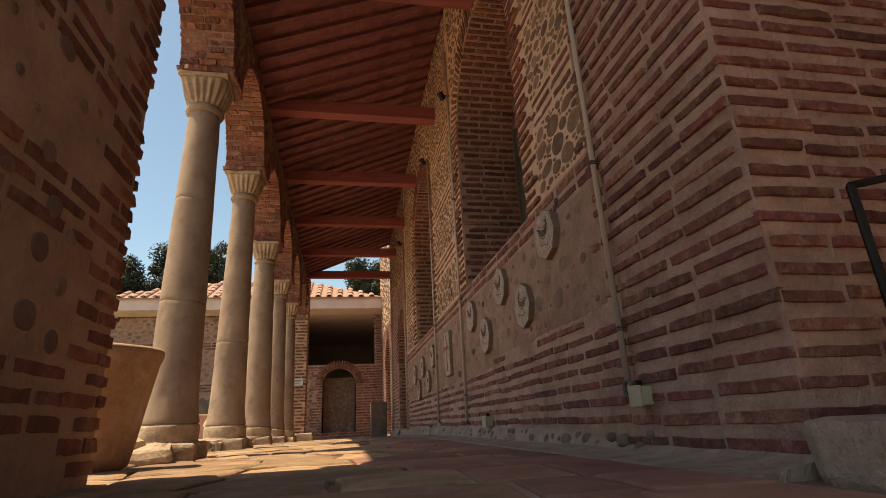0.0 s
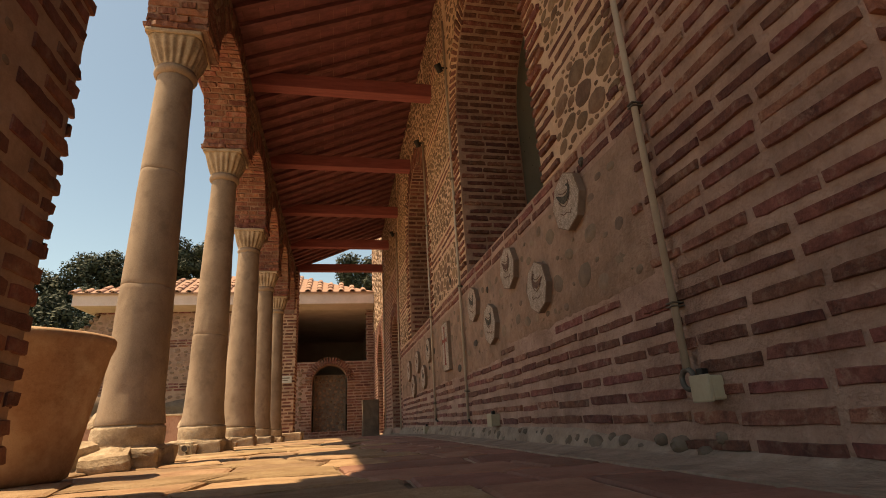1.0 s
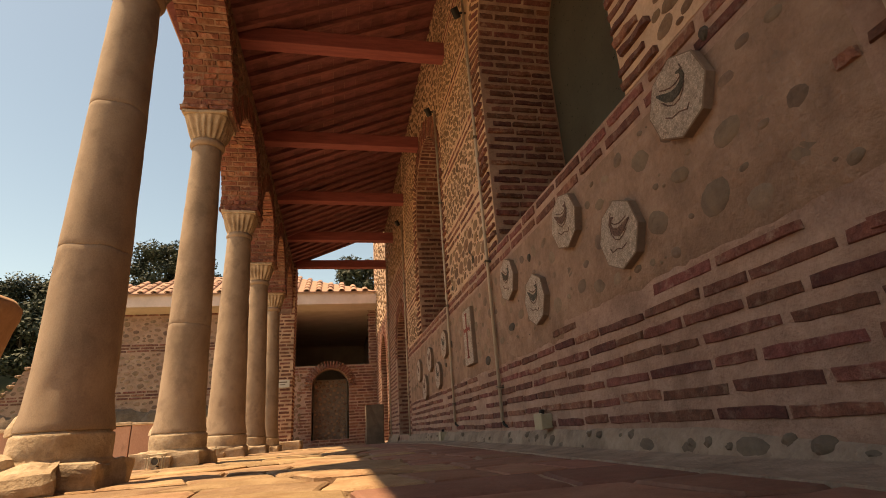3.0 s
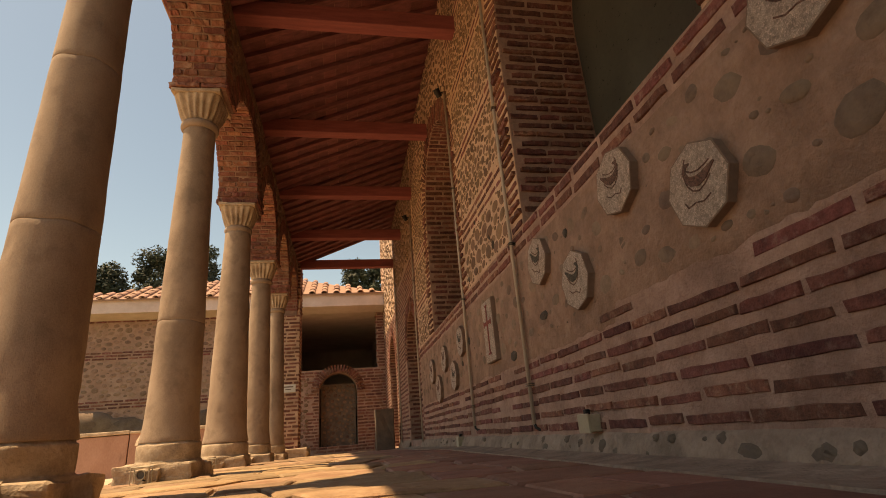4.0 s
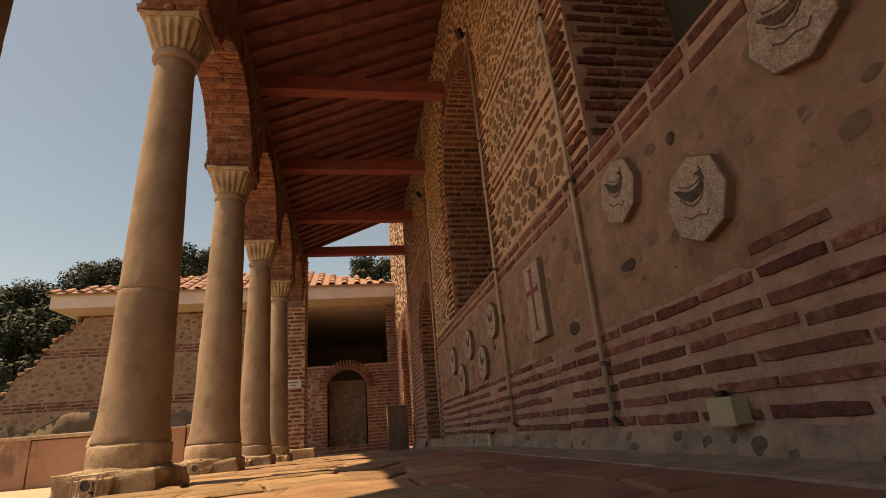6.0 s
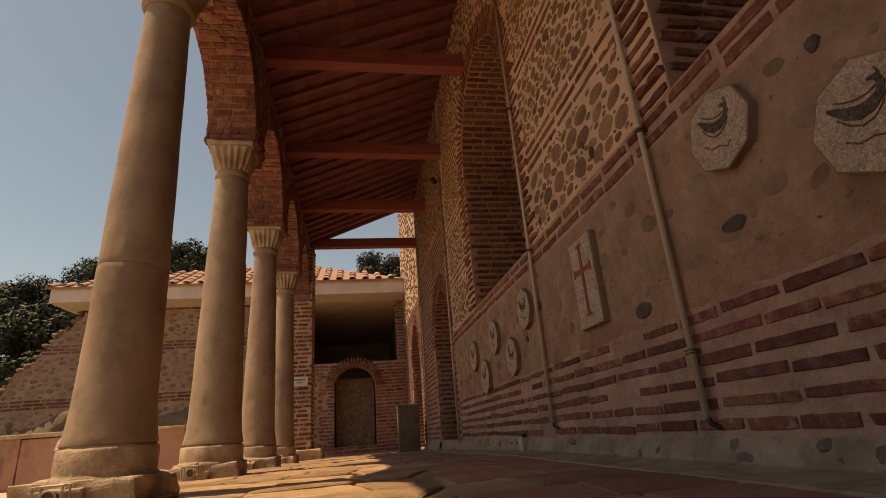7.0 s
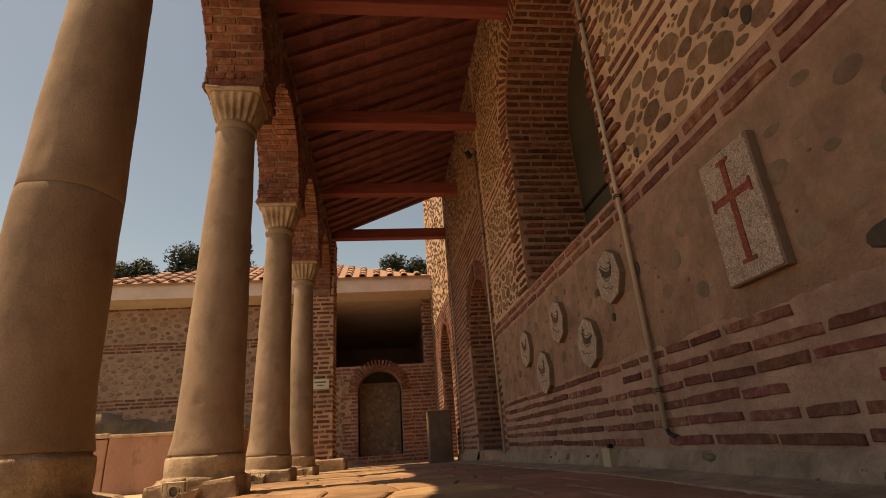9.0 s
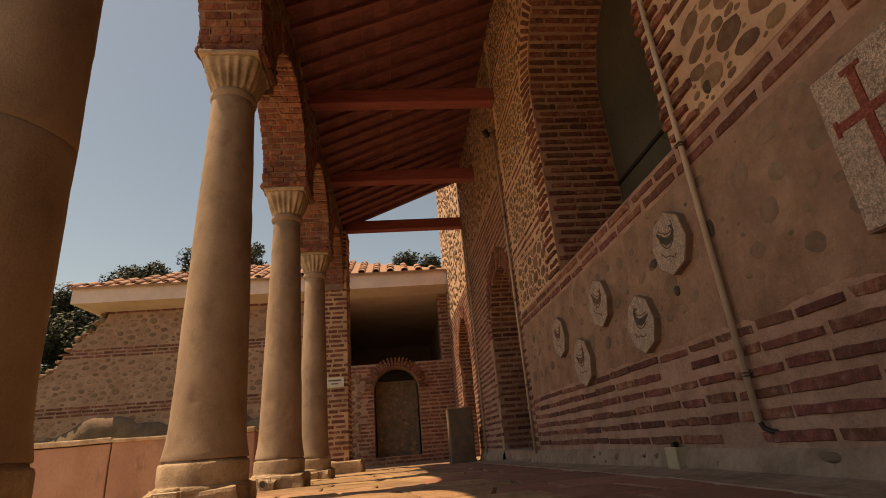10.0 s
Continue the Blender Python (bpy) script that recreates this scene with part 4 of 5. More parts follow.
# rock left standing at the ruin's foot
bm = bmesh.new()
for i in range(26):
    x, s = -8.6 + i * 0.26 + _rng.uniform(-0.1, 0.1), _rng.uniform(0.34, 0.5)
    r = bmesh.ops.create_icosphere(bm, subdivisions=3, radius=s, matrix=Matrix.Translation((x, RUIN_Y + 0.1 + _rng.uniform(-0.08, 0.08), 0.78 + 0.08 * math.sin(i * 0.8))) @ Matrix.Diagonal((1.5, 0.5, 0.95, 1)))
    for q in r["verts"]:
        q.co += noise.noise_vector(q.co * 2.2) * 0.16 + noise.noise_vector(q.co * 7) * 0.05
tagged(part("rock_outcrop", bm, ROCK, smooth=True), "lumpy grey rock along the foot of the ruined wall", "rock", kind="stuff")

# interior seen above the low wall, eave and roof
inner = obj("wall_inner", *pierced(Face((0, 24.5, 0), (1, 0, 0), (0, -1, 0)), -2.0, 1.4, -0.5, 4.2, 0.2, []), DIM_PLASTER)
tagged(inner, "brown plaster back wall in the shade of the roof", "wall", kind="structure")
for nm, x, out in (("wall_inner_side", 1.22, -1), ("wall_inner_partition", -1.72, 1)):
    side = obj(nm, *pierced(Face((x, 0, 0), (0, 1, 0), (out, 0, 0)), 17.72, 26.0, -0.5, 4.2, 0.12, []), DIM_PLASTER)
    tagged(side, "brown plaster side wall of the dim room", "wall", kind="structure")
EAVE_Y, EAVE_Z, EX0, EX1 = 16.65, 4.24, -7.45, 1.19
section = [(EAVE_Y, EAVE_Z), (EAVE_Y, EAVE_Z - 0.4), (EAVE_Y + 0.5, EAVE_Z - 0.5), (26.3, EAVE_Z - 0.42), (26.3, EAVE_Z)]
n = len(section)
ev = [(EX0 + (0.0 if i < 1 or i > 3 else 0.0 if i == 1 else 0.35), y, z) for i, (y, z) in enumerate(section)] + [(EX1, y, z) for y, z in section]
eave = obj("eave", ev, [tuple(range(n)), tuple(range(2 * n - 1, n - 1, -1))] + [(i, n + i, n + (i + 1) % n, (i + 1) % n) for i in range(n)], WHITE)
tagged(eave, "white rendered eave and soffit of the far roof", "trim", kind="structure")

SLOPE = 0.5
rz = lambda y: EAVE_Z + 0.03 + SLOPE * (y - EAVE_Y)
hipped = [(EX0 - 0.1, EAVE_Y - 0.08), (EX1, EAVE_Y - 0.08), (-1.6, EAVE_Y + 2.2), (-4.0, EAVE_Y + 2.2)]
roof_far = obj("roof_far", [(x, y, rz(y) - h) for h in (0.02, 0.06) for x, y in hipped], [(0, 1, 2, 3), (7, 6, 5, 4), (4, 5, 1, 0), (5, 6, 2, 1), (6, 7, 3, 2), (7, 4, 0, 3)], ROOF_TILE)
tagged(roof_far, "hipped roof of terracotta barrel tiles", "roof", kind="structure")
back = obj("roof_back", [(EX0 - 0.1, EAVE_Y - 0.08, rz(EAVE_Y) - 0.06), (-4.0, EAVE_Y + 2.2, rz(EAVE_Y + 2.2) - 0.06), (-1.6, EAVE_Y + 2.2, rz(EAVE_Y + 2.2) - 0.06), (EX1, EAVE_Y - 0.08, rz(EAVE_Y) - 0.06), (EX1, 26.4, 4.3), (EX0, 26.4, 4.3)],
           [(0, 1, 5), (1, 2, 4, 5), (2, 3, 4)], ROOF_TILE)
tagged(back, "hidden slopes of the hipped roof", "roof", kind="structure")
# barrel tiles: one shared half-round shell
sv, sf, seg = [], [], 7
for y in (0.0, 0.42):
    for r in (0.085, 0.066):
        for i in range(seg + 1):
            w = math.pi * i / seg
            k = 1.0 - 0.12 * (y > 0)
            sv.append((r * k * 1.05 * math.cos(w), y, r * k * 0.75 * math.sin(w)))
m1 = seg + 1
for i in range(seg):
    sf += [(i, i + 1, 2 * m1 + i + 1, 2 * m1 + i), (m1 + i + 1, m1 + i, 3 * m1 + i, 3 * m1 + i + 1), (i + 1, i, m1 + i, m1 + i + 1)]
shell = bpy.data.meshes.new("tile")
shell.from_pydata(sv, [], sf)
shell.materials.append(ROOF_TILE)
rows_x = []
x = EX0 + 0.02
while x < EX1:
    rows_x.append(x)
    x += 0.345
tilt = math.degrees(math.atan(SLOPE))
for row in range(6):
    y = EAVE_Y - 0.13 + row * 0.36
    for x in rows_x:
        hip = min((x - EX0 + 0.1) / (-4.0 - EX0 + 0.1), (EX1 - x) / (EX1 + 1.6)) * 2.28
        if y + 0.13 - EAVE_Y < hip - 0.1 or row == 0:
            t = new("tile", shell)
            t.parent = roof_far
            t.matrix_basis = pose(x, y, rz(y) + 0.0 + _rng.uniform(0, 0.008), tilt - 3, 0, _rng.uniform(-1.5, 1.5))

# ---- courtyard parapet
parapet = thing("parapet", pose(0, 0, 0), "low pink rendered parapet with pale stone coping", "parapet")
x = -9.6
while x < -1.9:
    w = min(_rng.uniform(0.8, 1.05), -1.72 - x)
    panel = part("panel", block(x, x + w - 0.012, 10.86, 11.06, -0.2, 0.5 + _rng.uniform(-0.01, 0.01), 0.015, 2, 0.012, x), PINK, parapet)
    part("coping", block(x - 0.004, x + w - 0.008, 10.83, 11.09, 0.5, 0.545 + _rng.uniform(-0.01, 0.012), 0.012, 2, 0.012, x), BASE, panel)
    x += w

# ---- terracotta pot by the first column
pot = thing("planter", pose(-1.38, 3.2, 0), "large plain terracotta pot standing on the paving", "pot")
v, f = lathe([(0.2, 0.0), (0.235, 0.02), (0.245, 0.06), (0.26, 0.16), (0.285, 0.32), (0.31, 0.46), (0.33, 0.56), (0.345, 0.6), (0.348, 0.63), (0.335, 0.645), (0.315, 0.64), (0.3, 0.6), (0.27, 0.4)], 56, 0.006, 3.0)
obj("body", v, f, TERRACOTTA, pot, smooth=True)
v, f = lathe([(0.298, 0.5), (0.298, 0.56), (0.1, 0.575)], 40, 0.006, 5.0)
obj("soil", v, f, EARTH, pot, "dry soil", True)

# ---- octagonal mosaic plaques on the long wall
def plaque(y, z, half, turn, dark):
    p = thing("mosaic_plaque", pose(EAST - 0.004, y, z, turn, 0, 0), "octagonal pale mosaic plaque with a dark motif, on the plaster", "plaque", "mosaic plaques")
    def plate(r, x0, x1):
        vs = [(x, r * math.cos(math.pi * (i + 0.5) / 4 + 0.39), r * math.sin(math.pi * (i + 0.5) / 4 + 0.39)) for x in (x0, x1) for i in range(8)]
        return vs, [tuple(range(8)), tuple(range(15, 7, -1))] + [(i, (i + 1) % 8, 8 + (i + 1) % 8, 8 + i) for i in range(8)]
    obj("backing", *plate(half, 0.0, -0.034), EDGE, p, "grey cast backing")
    field = obj("field", *plate(half * 0.975, -0.02, -0.038), MOSAIC, p, "pale tesserae")
    vs, fs = [], []
    way, lean = (-1 if dark < -0.1 else 1), dark * 0.8
    stroke = [(0.6, 0.36, 0.02), (0.46, 0.27, 0.06), (0.28, 0.14, 0.105), (0.08, 0.06, 0.125), (-0.12, 0.08, 0.11), (-0.28, 0.18, 0.075), (-0.36, 0.34, 0.055), (-0.3, 0.48, 0.06), (-0.16, 0.5, 0.02)]
    turned = [(way * (a * math.cos(lean) - b * math.sin(lean)), a * math.sin(lean) + b * math.cos(lean), w) for a, b, w in stroke]
    n = len(turned)
    for k, (a, b, w) in enumerate(turned):
        before, after = turned[max(k - 1, 0)], turned[min(k + 1, n - 1)]
        dy, dz = after[0] - before[0], after[1] - before[1]
        ny, nz = -dz / math.hypot(dy, dz) * w, dy / math.hypot(dy, dz) * w
        for x in (-0.0415, -0.02):
            vs.extend([(x, half * (a + ny), half * (b + nz)), (x, half * (a - ny), half * (b - nz))])
    for k in range(n - 1):
        s = 4 * k
        fs.extend([(s, s + 1, s + 5, s + 4), (s, s + 4, s + 6, s + 2), (s + 1, s + 3, s + 7, s + 5)])
    fs.extend([(0, 2, 3, 1), (4 * n - 4, 4 * n - 3, 4 * n - 1, 4 * n - 2)])
    edge = [(-0.034, half * 0.985 * math.cos(math.pi * (i + 0.5) / 4 + 0.39), half * 0.985 * math.sin(math.pi * (i + 0.5) / 4 + 0.39)) for i in range(9)]
    obj("rim", *tube(edge, 0.0045, 6), EDGE, p, "raised cast rim")
    obj("motif", vs, fs, MOSAIC_BROWN if abs(dark) == 0.2 or half > 0.157 else MOSAIC_DARK, field, "dark curved motif")
    # thin dark lines: contours beside the motif, and a loose stroke under it
    lines = [[(a, b + side * (w + 0.1)) for a, b, w in stroke[1:-1]] for side in (-1, 1)]
    lines.append([(0.42, -0.3), (0.2, -0.42), (-0.05, -0.4), (-0.3, -0.48), (-0.4, -0.36)])
    for path in lines:
        bent = [(-0.038, half * way * (a * math.cos(lean) - b * math.sin(lean)), half * (a * math.sin(lean) + b * math.cos(lean))) for a, b in path]
        obj("line", *tube(bent, 0.003, 6), MOSAIC_BROWN, field, "thin dark line")
for y, z, half, turn, dark in ((2.66, 1.19, 0.155, 4, 0.0), (3.64, 1.128, 0.15, -6, 0.2), (3.165, 0.872, 0.152, 3, -0.2), (4.615, 1.095, 0.15, 0, 0.3), (4.155, 0.84, 0.155, 5, 0.0),
                              (6.9, 1.015, 0.155, 8, 0.1), (7.85, 0.975, 0.158, -3, 0.4), (7.345, 0.725, 0.157, 2, -0.3), (8.75, 0.935, 0.16, 5, 0.2), (8.31, 0.67, 0.17, -4, 0.0)):
    plaque(y, z, half, turn, dark)

# ---- plaque with a cross
cross = thing("cross_plaque", pose(EAST - 0.004, 5.8, 0.905, 0, 0, 0), "upright pale mosaic panel with a thin red cross", "plaque")
part("backing", block(-0.036, 0, -0.14, 0.14, -0.25, 0.25, 0.004), EDGE, cross, "grey cast backing")
field = part("field", block(-0.042, -0.03, -0.134, 0.134, -0.244, 0.244, 0.003), MOSAIC, cross, "pale tesserae")
bm = block(-0.046, -0.04, -0.0135, 0.0135, -0.18, 0.2, 0)
block(-0.0456, -0.04, -0.1, -0.0136, 0.048, 0.076, 0, bm=bm)
block(-0.0456, -0.04, 0.0136, 0.1, 0.048, 0.076, 0, bm=bm)
block(-0.0465, -0.04, -0.032, 0.032, 0.196, 0.21, 0, bm=bm)
block(-0.0465, -0.04, -0.036, 0.036, -0.19, -0.176, 0, bm=bm)
for s in (-1, 1):
    block(-0.0465, -0.04, s * 0.1 - 0.006, s * 0.1 + 0.006, 0.036, 0.088, 0, bm=bm)
part("cross", bm, MOSAIC_RED, field, "thin dark red cross")

# ---- conduits on the wall
def conduit(y, foot, top, clips, bend):
    c = thing("conduit", pose(EAST, y, 0), "pale plastic conduit clipped upright to the church wall", "pipe", "wall conduits")
    run = [(-0.028, 0, top), (-0.028, 0, foot)]
    pipe = obj("pipe", *tube(run, 0.0128, 20), PLASTIC, c, smooth=True)
    for z in clips:
        bm = block(-0.048, 0.0, -0.019, 0.019, z - 0.009, z - 0.004, 0.001)
        block(-0.048, 0.0, -0.019, 0.019, z + 0.003, z + 0.008, 0.001, bm=bm)
        part("clip", bm, CLIP, pipe, "dark metal clip")
    if bend:
        obj("cable_end", *tube([(-0.028, 0, foot + 0.01), (-0.025, -0.012, foot - 0.018), (-0.012, -0.03, foot - 0.032), (0.004, -0.05, foot - 0.036)], 0.0095, 10), IRON, c, "black cable")
conduit(2.0, 0.29, 4.3, (0.507, 1.31, 2.4), False)
ring = thing("cable_ring", pose(EAST, 2.0, 0), "dull grey cable ring at the foot of a conduit", "cable")
bm = bmesh.new()
loop = [[bm.verts.new((-0.03 + 0.009 * math.cos(b), (0.032 + 0.009 * math.sin(b)) * math.cos(a), 0.255 + (0.032 + 0.009 * math.sin(b)) * math.sin(a))) for b in (2 * math.pi * k / 8 for k in range(8))] for a in (2 * math.pi * q / 24 for q in range(24))]
for q in range(24):
    for k in range(8):
        bm.faces.new((loop[q][k], loop[(q + 1) % 24][k], loop[(q + 1) % 24][(k + 1) % 8], loop[q][(k + 1) % 8]))
part("coil", bm, CLIP, ring, smooth=True)
conduit(5.05, 0.165, 4.5, (0.405, 1.37, 2.5), True)
conduit(6.63, 0.19, 3.85, (0.365, 1.385, 2.6), True)
conduit(10.05, 0.05, 3.8, (0.7, 1.6, 2.6), False)
conduit(13.1, 0.02, 3.8, (0.7, 1.6, 2.6), False)

def wall_box(y, z, w, h, d, label):
    b = thing("junction_box", pose(EAST, y, z), label, "junction box", "wall boxes")
    body = part("body", block(-d, 0, -w / 2, w / 2, -h / 2, h / 2, 0.008), BOX, b)
    part("lid", block(-d - 0.01, -d + 0.002, -w / 2 - 0.004, w / 2 + 0.004, -h / 2 - 0.004, h / 2 + 0.004, 0.005), BOX, b)
    part("gland", block(-0.04, -0.015, w / 2 - 0.04, w / 2 - 0.01, h / 2, h / 2 + 0.025, 0.005), IRON, body, "black cable gland")
wall_box(1.915, 0.222, 0.082, 0.075, 0.05, "cream plastic junction box low on the brick wall")
wall_box(4.26, 0.15, 0.11, 0.08, 0.06, "pale plastic junction box above the cement skirt")
wall_box(7.27, 0.06, 0.1, 0.09, 0.06, "pale plastic junction box above the cement skirt")

# ---- small lamps: three on the wall under the roof, and one at each column's foot
def spotlight(y, z):
    s = thing("wall_spotlight", pose(EAST, y, z), "small black spotlight bracketed high on the wall", "lamp", "wall spotlights")
    obj("arm", *tube([(0.02, 0, 0), (-0.07, 0, 0.0)], 0.01, 8), IRON, s)
    v, f = lathe([(0.02, -0.05), (0.034, -0.045), (0.036, 0.03), (0.04, 0.05), (0.034, 0.05), (0.03, 0.03)], 20)
    head = obj("head", v, f, IRON, s)
    head.matrix_basis = pose(-0.1, 0, -0.01, 30, -35, 0)
for y, z in ((5.05, 3.86), (6.64, 3.84), (10.1, 3.78)):
    spotlight(y, z)

def foot_lamp(x, y):
    z = fall(y)
    s = thing("floor_spotlight", pose(x, y, z), "small round floodlight in a wire cage by a column base", "lamp", "column floodlights")
    w = 0.055
    for k, run in enumerate(([(-w, 0, 0), (-w, 0, 0.1), (w, 0, 0.1), (w, 0, 0)], [(-w, 0.06, 0), (-w, 0.06, 0.1), (w, 0.06, 0.1), (w, 0.06, 0)])):
        obj("cage_bar", *tube(run, 0.004, 6), BOX, s)
    ring = [(0.03 * math.cos(a), 0.006, 0.052 + 0.03 * math.sin(a)) for a in (2 * math.pi * q / 16 for q in range(17))]
    obj("rim", *tube(ring, 0.004, 6), BOX, s)
    v, f = lathe([(0.01, 0.0), (0.022, 0.004), (0.027, 0.02), (0.027, 0.04), (0.022, 0.042), (0.02, 0.036)], 24)
    head = obj("head", v, f, CLIP, s)
    head.matrix_basis = pose(0.005, 0.045, 0.055, 90, 0, 0)
    obj("cable", *tube([(0, 0.06, 0.02), (0.02, 0.12, 0.004)], 0.005, 6), IRON, s)
for x, y in COLUMNS[1:4]:
    foot_lamp(x - 0.06, y - 0.36)

# ---- near the way in: a rounded kerb stone and an iron stand
k = tagged(part("kerb_stone", block(1.1, 1.75, 0.78, 1.12, -0.04, 0.125, 0.045, 2, 0.02, 2.0), CEMENT), "rounded pale kerb stone against the brick corner", "stone")
stand = thing("iron_stand", pose(1.42, 1.06, 0), "bent dark iron bar stand against the brick wall", "stand")
obj("upright", *tube([(0.0, 0, 0), (0.0, 0, 0.745)], 0.012, 8), IRON, stand)
obj("arm", *tube([(0, 0, 0.745), (0.3, 0.0, 0.81), (0.34, 0, 0.0)], 0.012, 8), IRON, stand)

# ---- stone block and sign at the far end
tagged(part("stone_pedestal", block(0.66, 1.06, 13.45, 13.85, fall(13.6) - 0.03, fall(13.6) + 0.84, 0.02, 3, 0.02, 4.0), SLATE), "dark square stone pedestal at the foot of the wall", "pedestal")
sign = thing("sign", pose(-1.16, EP[0] - 0.012, 1.28), "small white notice on the brick pier", "sign")
part("board", block(-0.15, 0.15, -0.012, 0.004, -0.08, 0.08, 0.003), PAPER, sign)
bm = block(-0.1, 0.1, -0.015, -0.01, 0.02, 0.045, 0)
block(-0.06, 0.06, -0.015, -0.01, -0.03, -0.012, 0, bm=bm)
part("lettering", bm, SLATE, sign, "dark illegible bars")

# ---- trees behind the roofs
def tree(x, y, height, spread, seed, leaves):
    rng = random.Random(seed)
    z0 = hill(x, y) - 0.1
    t = thing("tree", pose(x, y, z0), "dark green broadleaf tree with a dense uneven crown", "tree", "trees on the slope")
    bm = bmesh.new()
    tips = []
    def limb(a, b, r0, r1):
        v, f = tube([a, b], r0, 7)
        vs = [bm.verts.new(p) for p in v]
        for q in vs[7:14]:
            q.co = Vector(b) + (q.co - Vector(b)) * (r1 / r0)
        for q in f:
            bm.faces.new([vs[i] for i in q])
    fork = Vector((rng.uniform(-0.2, 0.2), rng.uniform(-0.2, 0.2), height * 0.32))
    limb((0, 0, 0), fork, 0.2, 0.14)
    for k in range(9):
        w = k * 2.4 + rng.uniform(-0.4, 0.4)
        reach = spread * rng.uniform(0.35, 0.8)
        tip = Vector((reach * math.cos(w), reach * math.sin(w), height * rng.uniform(0.5, 0.9)))
        limb(fork, fork.lerp(tip, 0.55) + Vector((0, 0, 0.25)), 0.1, 0.06)
        limb(fork.lerp(tip, 0.55) + Vector((0, 0, 0.25)), tip, 0.06, 0.02)
        tips.append(tip)
    part("trunk", bm, BARK, t)
    clumps = []
    for k in range(34):
        w, s = rng.uniform(0, 6.283), rng.random() ** 0.5
        zz = rng.uniform(0.3, 0.97)
        wide = spread * math.sin(math.pi * min(1.0, zz * 0.85 + 0.12)) ** 0.6
        clumps.append((Vector((wide * s * math.cos(w), wide * s * math.sin(w), height * zz)), rng.uniform(0.35, 0.8) * spread * 0.42))
    clumps += [(p, spread * 0.34) for p in tips]
    vs, fs = [], []
    for k in range(leaves):
        c, r = clumps[rng.randrange(len(clumps))]
        d = Vector((rng.gauss(0, 1), rng.gauss(0, 1), rng.gauss(0, 1))).normalized()
        p = c + d * r * rng.uniform(0.55, 1.08)
        a = Vector((rng.gauss(0, 1), rng.gauss(0, 1), rng.gauss(0, 0.6))).normalized()
        b = a.cross(d + Vector((0.1, 0, 0.2))).normalized()
        s = rng.uniform(0.06, 0.13)
        i = len(vs)
        vs += [p - a * s, p + b * s * 0.5, p + a * s, p - b * s * 0.5]
        fs.append((i, i + 1, i + 2, i + 3))
    obj("crown", vs, fs, LEAF, t)
for i, (x, y, h, s) in enumerate(((-21.5, 31, 4.6, 3.0), (-18.5, 32, 4.4, 2.6), (-15.8, 31, 5.0, 2.4), (-13.4, 32, 5.9, 2.3), (-10.2, 33, 6.6, 2.0), (-8.4, 33, 6.8, 1.7), (1.4, 33, 5.2, 1.8), (-24.6, 30, 5.2, 2.9), (-19.8, 26, 5.0, 2.4), (-16.8, 25.5, 4.8, 2.4), (-23, 24.5, 4.8, 2.4), (-13.4, 27.5, 4.3, 1.8), (-10.5, 27, 3.6, 1.6))):
    tree(x, y, h, s, 40 + i, 15000)

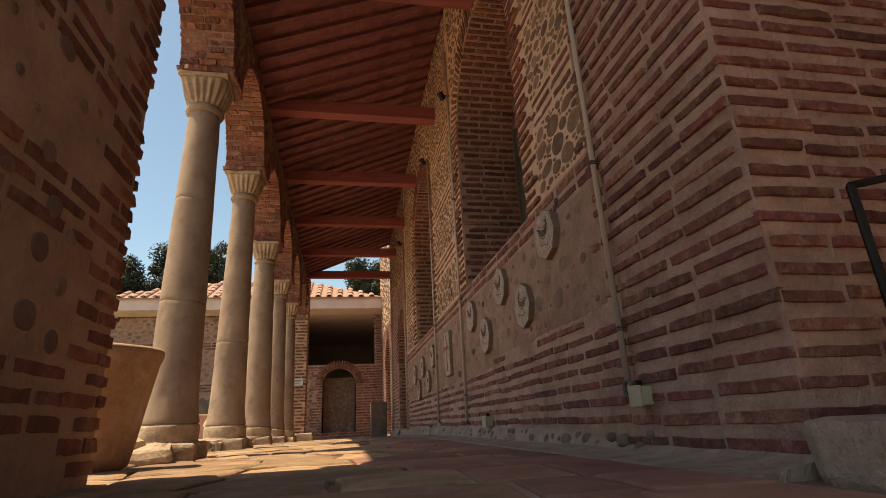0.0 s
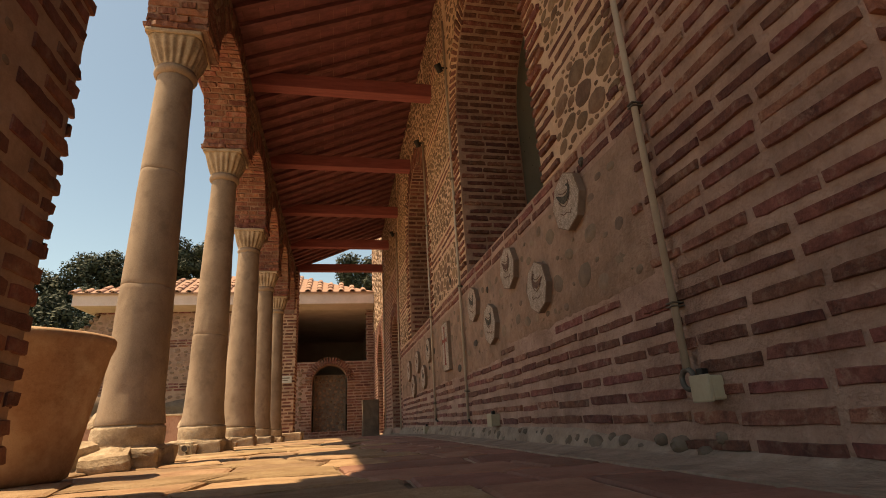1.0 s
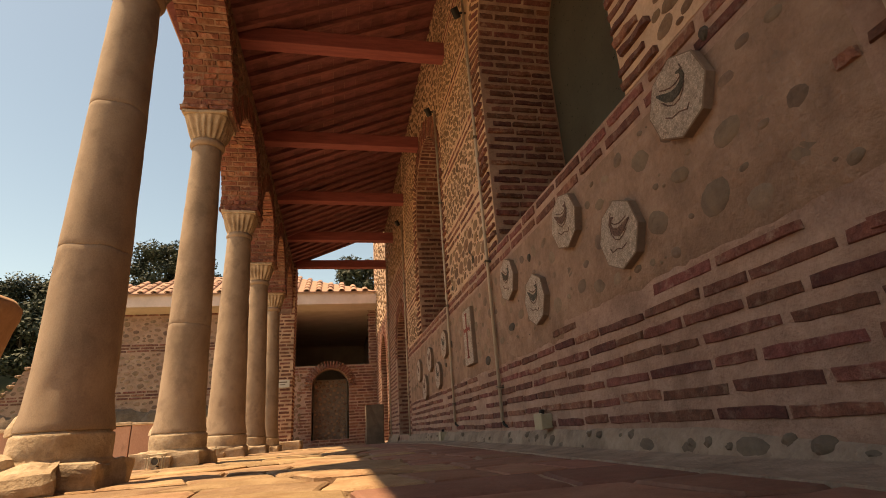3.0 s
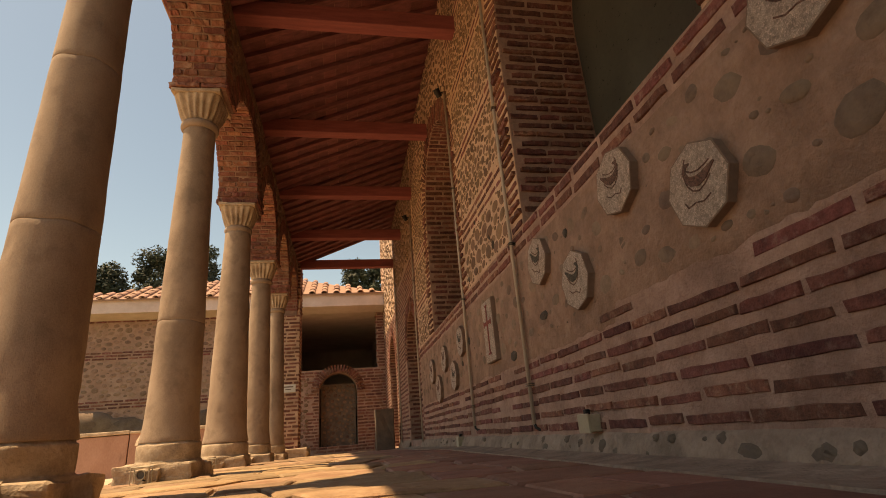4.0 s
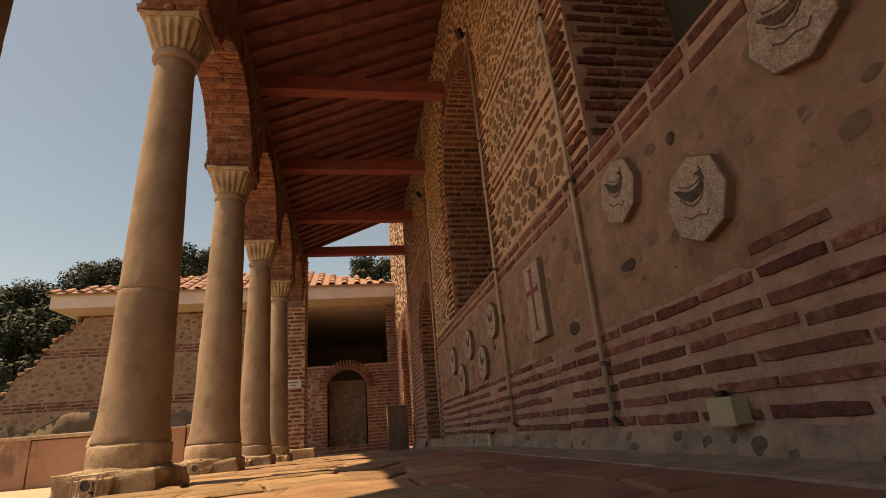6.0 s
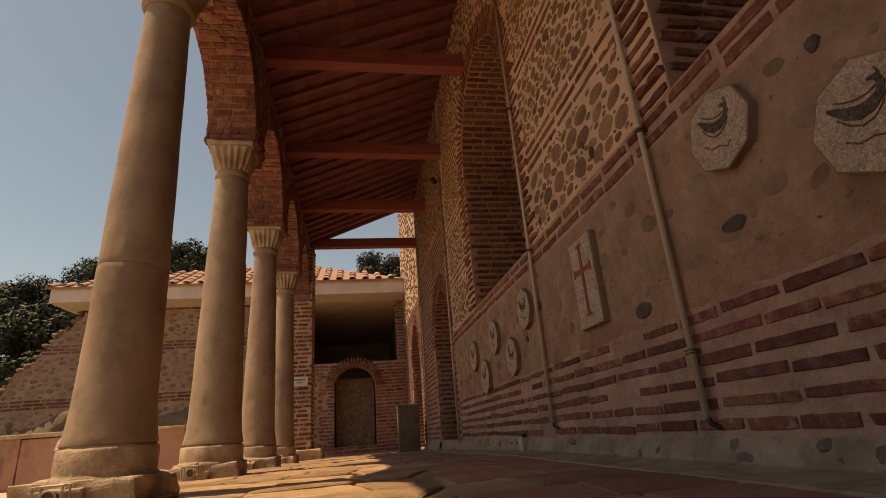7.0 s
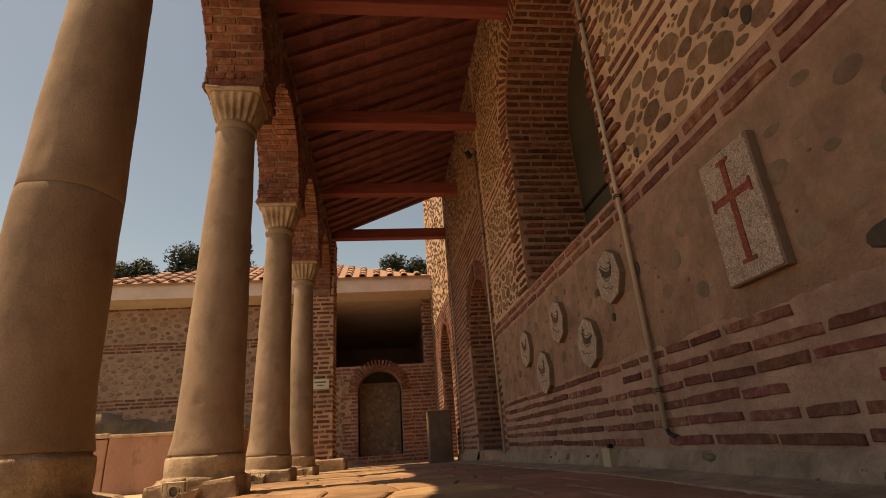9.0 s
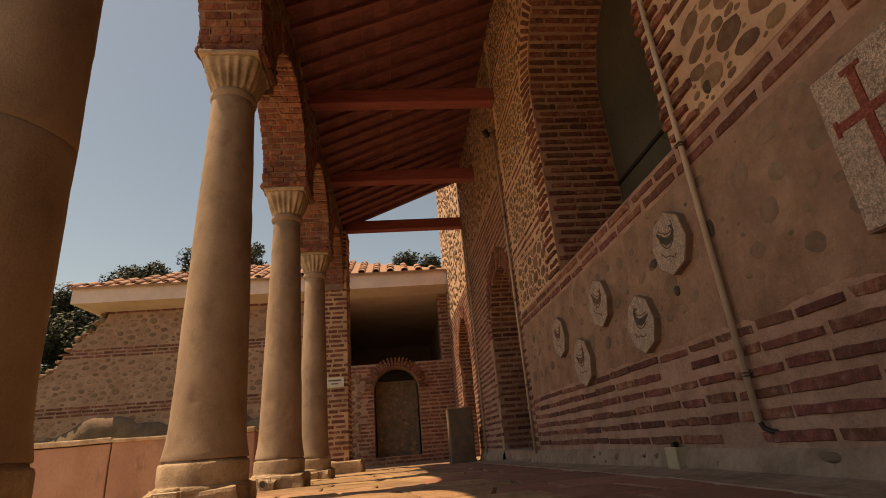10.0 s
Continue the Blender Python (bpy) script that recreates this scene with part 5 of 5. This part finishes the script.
# ---- flagstones: an uneven net of slabs with sunk joints, pale stone by the columns and red paving by the wall
obj("joint_bed", [(x, y, fall(y) - 0.011) for y in (0.2, 7, 14.2) for x in (0.26, 0.975)], [(0, 1, 3, 2), (2, 3, 5, 4)], TILE_JOINT, paving, "pale mortar bed")
def paving_rows(x0, x1, y0, y1, deep):
    rows = round((y1 - y0) / deep)
    line = lambda x, j: y0 + (y1 - y0) * j / rows + (0.15 if x < 0.3 else 0.07) * noise.noise((x * 1.9, j * 5.3, 1)) + 0.035 * noise.noise((x * 6, j * 3.1, 4))
    for j in range(rows):
        xs, x = [x0], x0
        while x < x1 - 0.2:
            x += _rng.uniform(0.28, 0.8) if x < 0.2 else _rng.uniform(0.22, 0.4)
            xs.append(x)
        xs[-1] = x1
        skew = [0.0] + [_rng.uniform(-0.13, 0.13) if q < 0.3 else _rng.uniform(-0.05, 0.05) for q in xs[1:-1]] + [0.0]
        for i in range(len(xs) - 1):
            a, b, g = xs[i], xs[i + 1], _rng.uniform(0.005, 0.012)
            red = (a + b) / 2 > 0.3 + 0.12 * math.sin(j * 1.7)
            uneven = 0.3 if red else 1.0
            low = [(a + skew[i] * -0.5 + (b - a + (skew[i] - skew[i + 1]) * 0.5) * s, s) for s in (0.0, 0.3, 0.65, 1.0)]
            high = [(a + skew[i] * 0.5 + (b - a + (skew[i + 1] - skew[i]) * 0.5) * s, s) for s in (1.0, 0.7, 0.35, 0.0)]
            chip = lambda: _rng.uniform(-0.004, 0.014)
            ring = [(x + g * (1 - 2 * s), line(x, j) + g + chip()) for x, s in low]
            ring.append((b - g - chip(), (line(b, j) + line(b, j + 1)) / 2))
            ring += [(x + g * (1 - 2 * s), line(x, j + 1) - g - chip()) for x, s in high]
            ring.append((a + g + chip(), (line(a, j) + line(a, j + 1)) / 2))
            mx, my = sum(p[0] for p in ring) / 10, sum(p[1] for p in ring) / 10
            rise, tx, ty = (_rng.uniform(-1, 1) * uneven * k for k in (0.006, 0.016, 0.016))
            vs = []
            for drop, share in ((-0.03, 1.0), (-0.007, 1.0), (0.0, 0.95), (0.002, 0.7), (0.003, 0.35)):
                for x, y in ring:
                    px, py = mx + (x - mx) * share, my + (y - my) * share
                    vs.append((px - mx, py - my, drop + rise + tx * (px - mx) + ty * (py - my) + (0.006 * uneven * noise.noise((px * 7, py * 7, 0)) if drop > -0.02 else 0)))
            fs = [(k * 10 + q, k * 10 + (q + 1) % 10, k * 10 + 10 + (q + 1) % 10, k * 10 + 10 + q) for k in range(4) for q in range(10)] + [tuple(40 + q for q in range(10))]
            o = obj("flagstone", vs, fs, RED_FLAG if red else FLAG, paving)
            o.matrix_basis = pose(mx, my, fall(my))
paving_rows(-1.7, 0.975, 0.3, 14.2, 0.4)
fv = [(x, y, fall(y) + z) for y in (1.17, 2.4, 4, 7, 10, 14.0) for x, z in ((0.96, -0.03), (0.97, 0.004), (1.08, 0.008), (1.16, 0.02), (1.21, 0.045), (1.21, -0.03))]
obj("cement_strip", fv, [(6 * i + k, 6 * i + (k + 1) % 6, 6 * i + 6 + (k + 1) % 6, 6 * i + 6 + k) for i in range(5) for k in range(6)] + [(0, 1, 2, 3, 4, 5), (35, 34, 33, 32, 31, 30)], CEMENT, paving, "grey cement strip along the wall")
